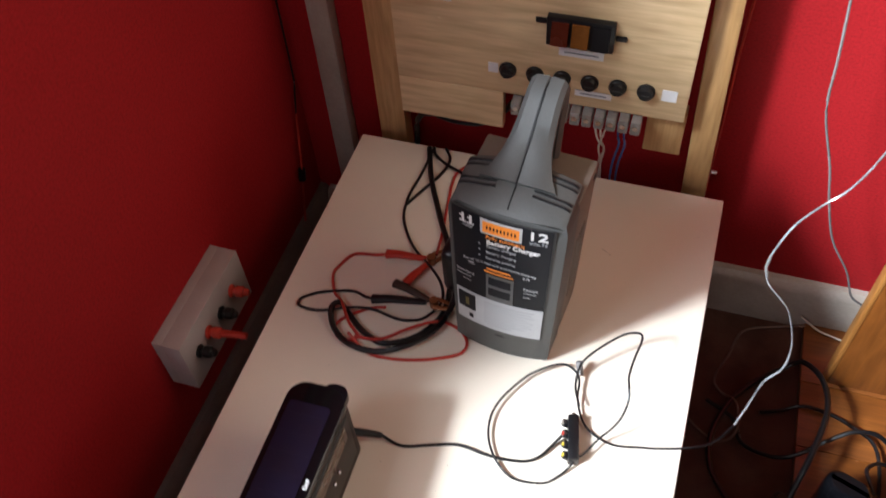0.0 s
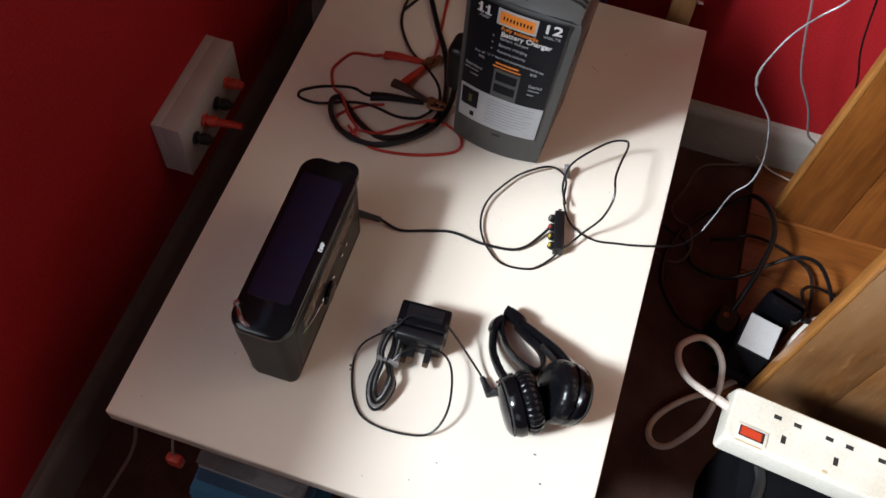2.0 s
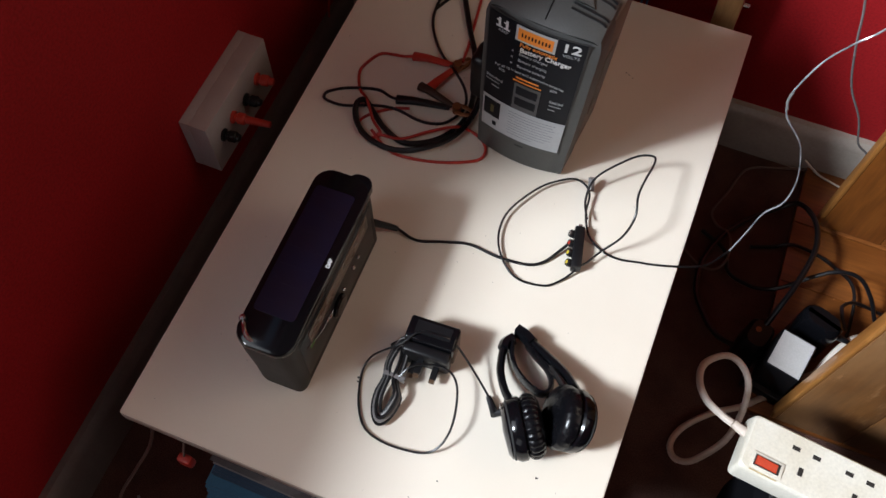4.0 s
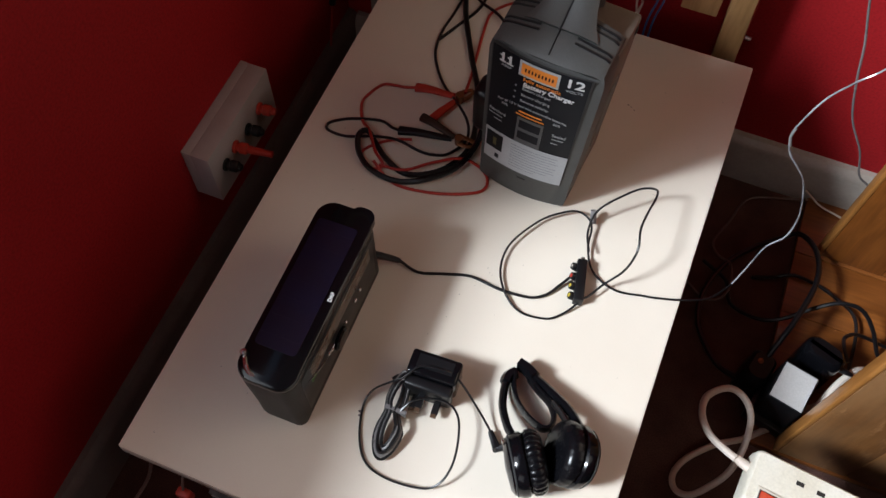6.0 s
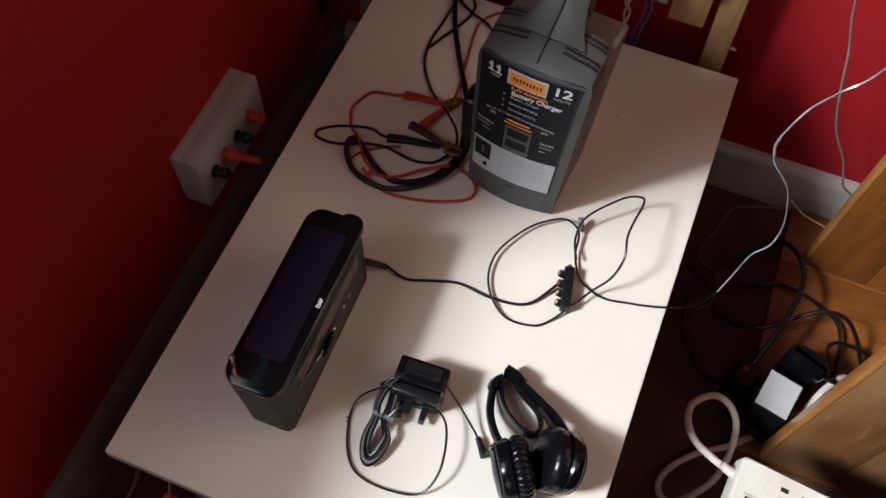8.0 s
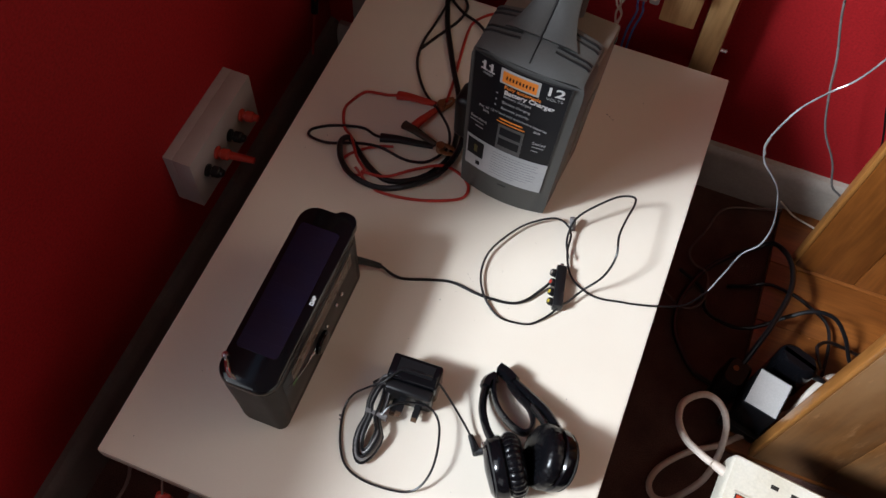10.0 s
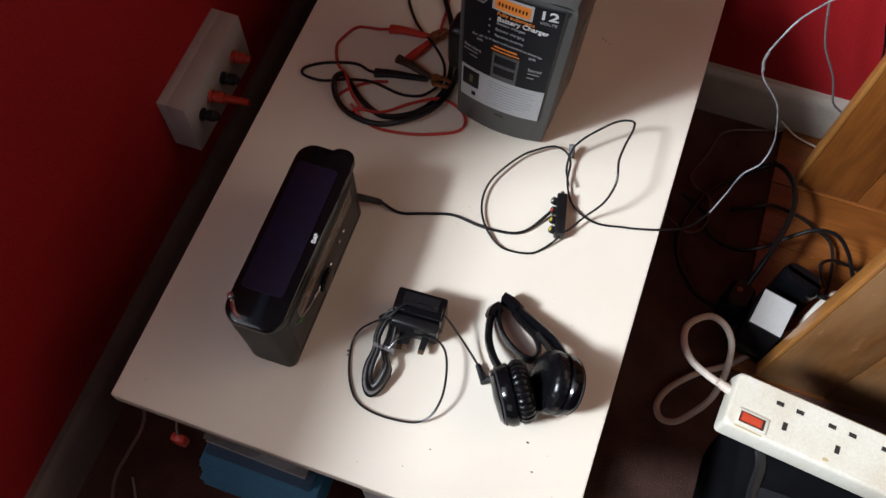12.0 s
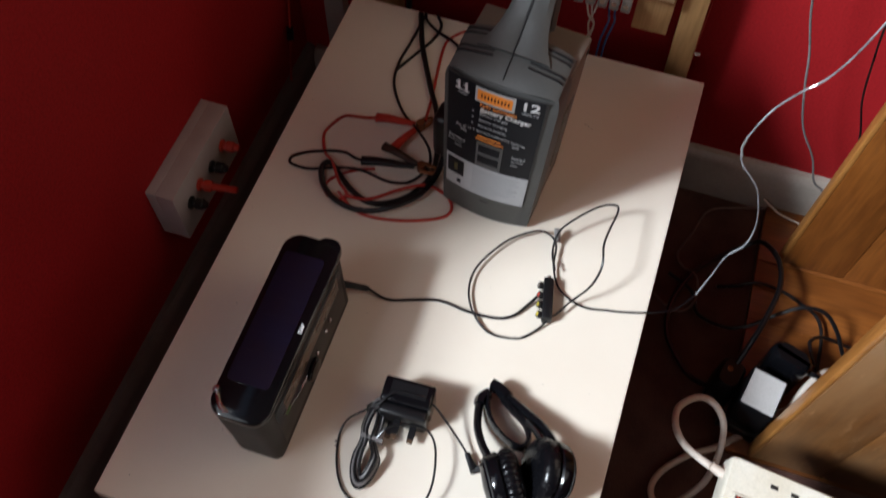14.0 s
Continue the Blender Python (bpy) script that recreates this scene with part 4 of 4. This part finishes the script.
# ---- pine bookcase ----
def build_bookcase():
    t = thing("bookcase", pose(0.83, 0.56, 0), "orange stained pine bookcase, open towards the table", "bookcase")
    inv = Matrix.Translation((-0.83, -0.56, 0))
    # top is out of view; height made up, low enough to let fill light over
    for y0, y1 in ((0.352, 0.370), (0.668, 0.686)):
        mat = M_PINE_WORN if y0 < 0.4 else M_PINE_V
        s = part("side", box(0.6865, 0.775, y0, y1, 0.0125, 0.64, 0.001, m=inv), mat, t)
        part("plank", box(0.7762, 0.880, y0, y1, 0.0125, 0.64, 0.001, m=inv), mat, s)
        part("plank", box(0.8812, 0.985, y0, y1, 0.0125, 0.64, 0.001, m=inv), mat, s)
        part("front_edge", box(0.680, 0.6863, y0, y1, 0.0125, 0.64, 0.0015, m=inv), M_PINE_EDGE, s, "worn paler front edge")
    for i in range(4):
        y = 0.352 + 0.1035 * i
        part("base_board", box(0.650, 0.985, y, y + 0.1025, 0.0, 0.0122, 0.001, m=inv), M_PINE_X, t)
    part("back", box(0.9855, 0.992, 0.352, 0.686, 0.0, 0.64, m=inv), M_PINE_V, t)
    part("top", box(0.680, 0.992, 0.352, 0.686, 0.6402, 0.658, 0.001, m=inv), M_PINE_X, t)
    return t


build_bookcase()


# ---- extension block, its cord and the bag beneath ----
def build_strip():
    t = thing("power_strip", pose(0.604, 0.232, 0.195, 0, 0, -6.3), "white four-gang extension socket with a red switch on a black bag", "power strip")
    w, ln, ht = 0.066, 0.272, 0.036
    rings = [round_rect(ln + a, w + a, 0.006, 4, z, ln / 2, 0) for z, a in ((0, -0.004), (0.002, 0.0), (0.012, 0.001), (0.030, -0.002), (0.034, -0.004), (ht, -0.008))]
    part("case", loft(rings), M_WHITEPL, t)
    part("cord_boot", tube([(0.002, 0.012, 0.018), (-0.008, 0.014, 0.018), (-0.014, 0.016, 0.019)], 0.0055, 12, taper=(1.1, 0.85)), M_WHITECORD, t)
    sw = part("switch_frame", box(0.012, 0.046, -0.027, -0.009, ht, ht + 0.0022, 0.0008), M_WHITEPL, t)
    bm = loft([[(0.0165, y, ht + 0.0022) for y in (-0.0228, -0.0132)] + [(0.0400, y, ht + 0.0022) for y in (-0.0132, -0.0228)],
               [(0.0170, y, ht + 0.0055) for y in (-0.0222, -0.0138)] + [(0.0395, y, ht + 0.0030) for y in (-0.0138, -0.0222)]])
    part("rocker_well", box(0.0150, 0.0425, -0.0242, -0.0118, ht + 0.0022, ht + 0.0024), M_HOLE, sw)
    part("rocker", bm, M_REDLENS, sw, "translucent red rocker")
    for i in range(4):
        cx = 0.0625 + 0.0575 * i
        plate = part("socket", loft([round_rect(0.050, 0.052, 0.006, 3, z, cx, 0.0) for z in (ht - 0.001, ht + 0.00012)]), M_WHITEPL, t)
        for x, y, hw, hh in ((cx - 0.0111, 0.0140, 0.0042, 0.0024), (cx + 0.0111, 0.0140, 0.0042, 0.0024), (cx, -0.0082, 0.0026, 0.0046)):
            part("slot", box(x - hw, x + hw, y - hh, y + hh, ht + 0.00013, ht + 0.0004), M_HOLE, plate)
    for x, y, w2, h2 in ((0.013, -0.0295, 0.030, 0.0012), (0.108, -0.024, 0.006, 0.0035)):
        part("stain", loft([round_rect(w2, h2, h2 * 0.4, 3, z, x + w2 / 2, y) for z in (ht, ht + 0.0008)]), surface("yellowed spot", (0.55, 0.42, 0.22), (0.48, 0.36, 0.2), 0.4), t)
    return t


build_strip()
cable("extension_cord", 0.0043, M_WHITECORD, [(0.592, 0.248, 0.2135), (0.580, 0.256, 0.206), (0.562, 0.272, 0.193), (0.552, 0.299, 0.175), (0.556, 0.331, 0.155), (0.580, 0.357, 0.140), (0.603, 0.357, 0.130), (0.621, 0.343, 0.110), (0.626, 0.312, 0.088), (0.620, 0.281, 0.065), (0.602, 0.258, 0.042),
      (0.588, 0.248, 0.028), (0.572, 0.251, 0.018), (0.565, 0.270, 0.012), (0.576, 0.298, 0.008), (0.606, 0.330, 0.008), (0.640, 0.352, 0.012), (0.668, 0.376, 0.018), (0.700, 0.39, 0.018)], "white mains cord of the extension socket in a loop", n=10)
cable("white_cable", 0.0040, M_WHITECORD, [(0.628, 0.345, 0.006), (0.650, 0.360, 0.012), (0.682, 0.398, 0.018), (0.706, 0.419, 0.020), (0.73, 0.44, 0.018)], "white cord lying on the bookcase base", n=10)
cable("white_cable", 0.0050, M_WHITECORD, [(0.705, 0.395, 0.05), (0.720, 0.434, 0.062), (0.739, 0.467, 0.062), (0.760, 0.490, 0.05), (0.80, 0.50, 0.02)], "white cord arching inside the bookcase", n=10)


def build_bag():
    t = thing("equipment_bag", pose(0.806, 0.06, 0), "black fabric equipment bag beside the bookcase", "bag")
    rings = []
    for z, a in ((0.0, -0.02), (0.006, -0.004), (0.05, 0.004), (0.12, 0.002), (0.18, -0.002), (0.191, -0.008), (0.195, -0.02)):
        rings.append([(x + 0.003 * math.sin(9 * y + 20 * z), y, zz) for x, y, zz in round_rect(0.345 + a, 0.36 + a, 0.02, 5, z)])
    part("shell", loft(rings), M_BAG, t)
    part("seam_piping", tube([(-0.164, 0.155, 0.189), (-0.165, 0.05, 0.189), (-0.164, -0.16, 0.189)], 0.003, 8), M_BLACK, t)
    part("hook_tape", loft([round_rect(0.13, 0.034, 0.006, 3, z, -0.082, 0.078) for z in (0.1945, 0.1965)]), M_VELCRO, t, "grey hook tape patch")
    part("strap", tube([(-0.157, 0.15, 0.190), (-0.148, 0.12, 0.197), (-0.151, 0.08, 0.1965), (-0.146, 0.0, 0.196), (-0.150, -0.1, 0.196)], 0.006, 8, flat=0.3), M_BLACK, t)
    return t


build_bag()


# ---- adapters and cables by the bookcase ----
def build_labelled_adapter():
    t = thing("labelled_adapter", pose(0.6665, 0.4095, 0.0122, 0, 0, -13), "black mains adapter with a white paper label by the bookcase", "power adapter")
    part("body", box(-0.024, 0.024, -0.028, 0.030, 0.0, 0.084, 0.004, 3), M_BLACK, t)
    part("label", box(-0.0215, 0.0215, -0.0265, 0.0265, 0.0841, 0.0846), M_LABELPAPER, t, "plain white paper label")
    part("foot_block", box(-0.030, 0.030, -0.036, 0.036, -0.0001, 0.020, 0.003), M_BLACK, t)
    return t


build_labelled_adapter()


def build_round_adapter():
    t = thing("round_adapter", pose(0.697, 0.474, 0.0122, 0, 0, -20), "black rounded mains plug standing on the bookcase base", "plug")
    part("body", loft([round_rect(0.056 + a, 0.034 + a, 0.015, 6, z) for z, a in ((0, -0.004), (0.004, 0), (0.07, 0), (0.080, -0.003), (0.085, -0.010))]), M_GLOSS, t)
    part("cord_boot", tube([(0.026, 0.004, 0.06), (0.036, 0.006, 0.06), (0.044, 0.010, 0.055)], 0.005, 10, taper=(1, 0.6)), M_BLACK, t)
    return t


build_round_adapter()


def build_dark_plug():
    t = thing("mains_plug", pose(0.630, 0.440, 0.0, 0, 0, -15), "black mains plug on the dark carpet", "plug")
    part("body", loft([round_rect(0.036 + a, 0.048 + a, 0.010, 5, z) for z, a in ((0, -0.004), (0.004, 0), (0.055, -0.002), (0.064, -0.010))]), M_BLACK, t)
    part("screw", lathe([(0.004, 0), (0.004, 0.001), (0.0001, 0.0015)], 12, Matrix.Translation((-0.004, 0.004, 0.064))), M_COPPER, t)
    return t


build_dark_plug()
cable("thick_black_cable", 0.0038, M_RUBBER, [(0.635, 0.455, 0.060), (0.643, 0.480, 0.085), (0.655, 0.516, 0.090), (0.671, 0.583, 0.080), (0.668, 0.642, 0.058), (0.645, 0.675, 0.040), (0.622, 0.668, 0.022), (0.590, 0.645, 0.010), (0.560, 0.607, 0.007), (0.540, 0.550, 0.007), (0.542, 0.502, 0.007), (0.562, 0.468, 0.007), (0.585, 0.443, 0.010), (0.612, 0.430, 0.020)], "thick black mains cable coiled over the carpet", n=10)
cable("black_cable", 0.0030, M_RUBBER, [(0.527, 0.60, 0.005), (0.566, 0.579, 0.006), (0.580, 0.544, 0.008), (0.617, 0.528, 0.020), (0.646, 0.531, 0.036), (0.676, 0.548, 0.058), (0.706, 0.562, 0.075), (0.737, 0.564, 0.075), (0.763, 0.551, 0.055), (0.784, 0.536, 0.025), (0.80, 0.52, 0.016)], "black cable running into the bookcase")
cable("black_cable", 0.0026, M_RUBBER, [(0.60, 0.60, 0.004), (0.630, 0.611, 0.006), (0.655, 0.618, 0.0175), (0.692, 0.614, 0.018), (0.720, 0.598, 0.024), (0.743, 0.582, 0.026), (0.752, 0.552, 0.026), (0.754, 0.502, 0.016), (0.75, 0.46, 0.016)], "thin black cable on the bookcase base")
cable("black_cable", 0.0026, M_RUBBER, [(0.735, 0.485, 0.066), (0.727, 0.508, 0.064), (0.728, 0.524, 0.060), (0.748, 0.541, 0.048), (0.792, 0.548, 0.028), (0.84, 0.55, 0.016)], "black lead of the rounded plug")
cable("brown_cable", 0.0018, M_BROWNCORD, [(0.650, 0.755, 0.018), (0.611, 0.750, 0.006), (0.566, 0.731, 0.004), (0.549, 0.682, 0.004), (0.534, 0.639, 0.004), (0.546, 0.618, 0.004), (0.566, 0.604, 0.012), (0.572, 0.566, 0.014), (0.562, 0.545, 0.006), (0.540, 0.542, 0.004), (0.508, 0.563, 0.004), (0.47, 0.60, 0.004)], "thin brown cable trailing over the carpet")
cable("thin_white_cable", 0.0016, M_WHITECORD, [(0.640, 0.757, 0.035), (0.655, 0.755, 0.024), (0.673, 0.750, 0.017), (0.712, 0.740, 0.016), (0.76, 0.72, 0.015)], "thin white cable along the skirting board")
cable("wall_cable", 0.0015, M_GREYCORD, [(0.50, 0.755, 1.0), (0.535, 0.730, 0.66), (0.548, 0.715, 0.540), (0.556, 0.710, 0.467), (0.582, 0.710, 0.388), (0.597, 0.710, 0.332), (0.620, 0.710, 0.265), (0.652, 0.710, 0.212), (0.672, 0.710, 0.164), (0.694, 0.715, 0.140), (0.72, 0.73, 0.08), (0.74, 0.74, 0.016)], "grey cable hanging before the red wall")
cable("wall_cable", 0.0013, M_RUBBER, [(0.60, 0.755, 0.95), (0.625, 0.72, 0.58), (0.637, 0.70, 0.465), (0.647, 0.70, 0.410), (0.662, 0.70, 0.345), (0.687, 0.70, 0.277), (0.71, 0.705, 0.16), (0.73, 0.715, 0.016)], "black cable hanging before the red wall")

corner = thing("corner_wire", pose(-0.120, 0.762, 0.344), "red wire with a black joiner hanging in the corner", "cable")
part("dark_wire", tube([(0.0, 0.004, 0.70), (0.0, 0.003, 0.2), (0.0, 0.0, 0.0), (0.0, -0.007, -0.035), (0.0, -0.016, -0.066)], 0.0016, 6), M_RUBBER, corner)
part("red_wire", tube([(0.0, -0.016, -0.066), (0.0, -0.025, -0.104), (0.0, -0.040, -0.169), (0.0, -0.067, -0.261), (0.004, -0.080, -0.338)], 0.0018, 6), M_REDWIRE, corner)
part("joiner", tube([(0.0, -0.038, -0.160), (0.0, -0.043, -0.180)], 0.0055, 10), M_BLACK, corner)
cable("post_wire", 0.0016, M_REDWIRE, [(0.462, 0.774, 1.05), (0.4585, 0.774, 0.60), (0.4575, 0.774, 0.48), (0.459, 0.774, 0.40), (0.460, 0.774, 0.33), (0.462, 0.774, 0.20), (0.466, 0.76, 0.098), (0.47, 0.72, 0.004)], "thin red wire running down beside the wooden post")

# ---- under the table ----
# unseen support added under the folders, black to keep the shadow there dark
crate = thing("storage_crate", pose(0.134, 0.115, 0), "made-up black support in the dark below the folders", "crate")
part("body", loft([round_rect(0.115 + a, 0.20 + a, 0.01, 4, z) for z, a in ((0.0, -0.012), (0.004, -0.008), (0.074, 0.0))]), M_BLACK, crate)
part("rim", loft([round_rect(0.121, 0.206, 0.012, 4, z) for z in (0.0742, 0.0868)]), M_BLACK, crate)
for i in range(10, 16):
    dx, dy = random.uniform(-0.003, 0.003), random.uniform(-0.002, 0.002)
    f = thing("blue_folder", pose(0.134 + dx, 0.096 + dy - 0.0034 * min(15 - i, 8), 0.0001 + 0.0087 * i, 0, 0, random.uniform(-1.2, 0.4)), "blue card folder in a stack under the table", "folder", group="folders under the table")
    part("cover", box(-0.0715, 0.0715, -0.112, 0.112, 0.0, 0.0010), M_BLUE, f)
    part("pages", box(-0.069, 0.069, -0.1095, 0.110, 0.0012, 0.0070), M_BOOK if i % 6 == 4 else M_BLUE, f)
    part("cover", box(-0.0715, 0.0715, -0.112, 0.112, 0.0072, 0.0082), M_BLUE, f)
# upper folders: shade under the tabletop is put into their darker blue
for i in range(3):
    f = thing("navy_folder", pose(0.131 + 0.002 * i, 0.108 + 0.003 * i, 0.1394 + 0.0092 * i, 0, 0, -0.6 + 0.5 * i), "blue card folder under the magazine, darkened for shade", "folder", group="dark folders under the table")
    part("cover", box(-0.064, 0.064, -0.112, 0.110, 0.0, 0.0010), M_BLUE_SHADE, f)
    part("pages", box(-0.062, 0.062, -0.1100, 0.108, 0.0012, 0.0076), M_BLUE_SHADE, f)
    part("cover", box(-0.064, 0.064, -0.112, 0.110, 0.0078, 0.0088), M_BLUE_SHADE, f)
mag = thing("magazine", pose(0.131, 0.108, 0.1672, 0, 0, -1), "grey thick magazine on the stacked folders", "magazine")
part("cover", box(-0.061, 0.061, -0.104, 0.1, 0.0, 0.0008), M_BOOK, mag)
part("pages", box(-0.059, 0.059, -0.102, 0.1, 0.001, 0.015), M_BOOK, mag)
part("cover", box(-0.061, 0.061, -0.104, 0.1, 0.0152, 0.016), M_GREYCORD, mag)
carton = thing("white_carton", pose(0.325, 0.11, 0), "white card carton under the table", "carton")
part("body", box(-0.070, 0.075, -0.098, 0.09, 0, 0.178, 0.0015), M_PRINT, carton)
part("flap", box(-0.070, 0.075, -0.098, -0.004, 0.1782, 0.1795), M_PRINT, carton)
part("flap", box(-0.070, 0.075, -0.003, 0.09, 0.1782, 0.1795), M_PRINT, carton)
hang = thing("hanging_red_plug", pose(0.058, 0.03, H - 0.016), "red plug hanging on a thin lead below the tabletop", "plug")
part("lead", tube([(0.0, 0.0, 0.0), (0.006, -0.028, -0.012), (0.009, -0.041, -0.028)], 0.0014, 6), M_BROWNCORD, hang)
part("plug", box(0.002, 0.018, -0.047, -0.037, -0.046, -0.026, 0.003), M_REDPL, hang)
cable("pale_cord", 0.0020, M_BROWNCORD, [(0.010, 0.03, H - 0.018), (0.004, 0.0, 0.20), (-0.015, -0.033, 0.15), (-0.036, -0.058, 0.10), (-0.040, -0.088, 0.06), (-0.03, -0.14, 0.004), (0.0, -0.22, 0.004)], "pale cord hanging from under the table to the carpet")
stick = mesh_ob("plastic_stick", tube([(-0.053, -0.048, 0.004), (-0.044, -0.060, 0.004), (-0.033, -0.076, 0.004)], 0.0018, 8), M_BOOK)
tagged(stick, "short pale plastic stick on the carpet", "stick")

# crumbs and marks on the tabletop
bm = bmesh.new()
for x, y, r in ((0.320, 0.054, 0.0012), (0.420, 0.066, 0.0016), (0.408, 0.092, 0.0018), (0.208, 0.121, 0.0026), (0.209, 0.117, 0.0020), (0.352, 0.595, 0.0012), (0.356, 0.593, 0.0012), (0.361, 0.590, 0.001), (0.30, 0.03, 0.0008), (0.25, 0.25, 0.0006)):
    bmesh.ops.create_icosphere(bm, subdivisions=1, radius=r, matrix=Matrix.Translation((x, y, H + r * 0.2)) @ Matrix.Diagonal((1.0, 0.6, 0.3, 1)))
for _ in range(60):
    r = random.uniform(0.0002, 0.0005)
    bmesh.ops.create_icosphere(bm, subdivisions=1, radius=r, matrix=Matrix.Translation((random.uniform(0.01, 0.46), random.uniform(0.01, 0.7), H + r * 0.3)))
tagged(mesh_ob("crumbs", bm, M_DUST), "small dark crumbs and specks on the cream tabletop", "crumbs", kind="stuff")
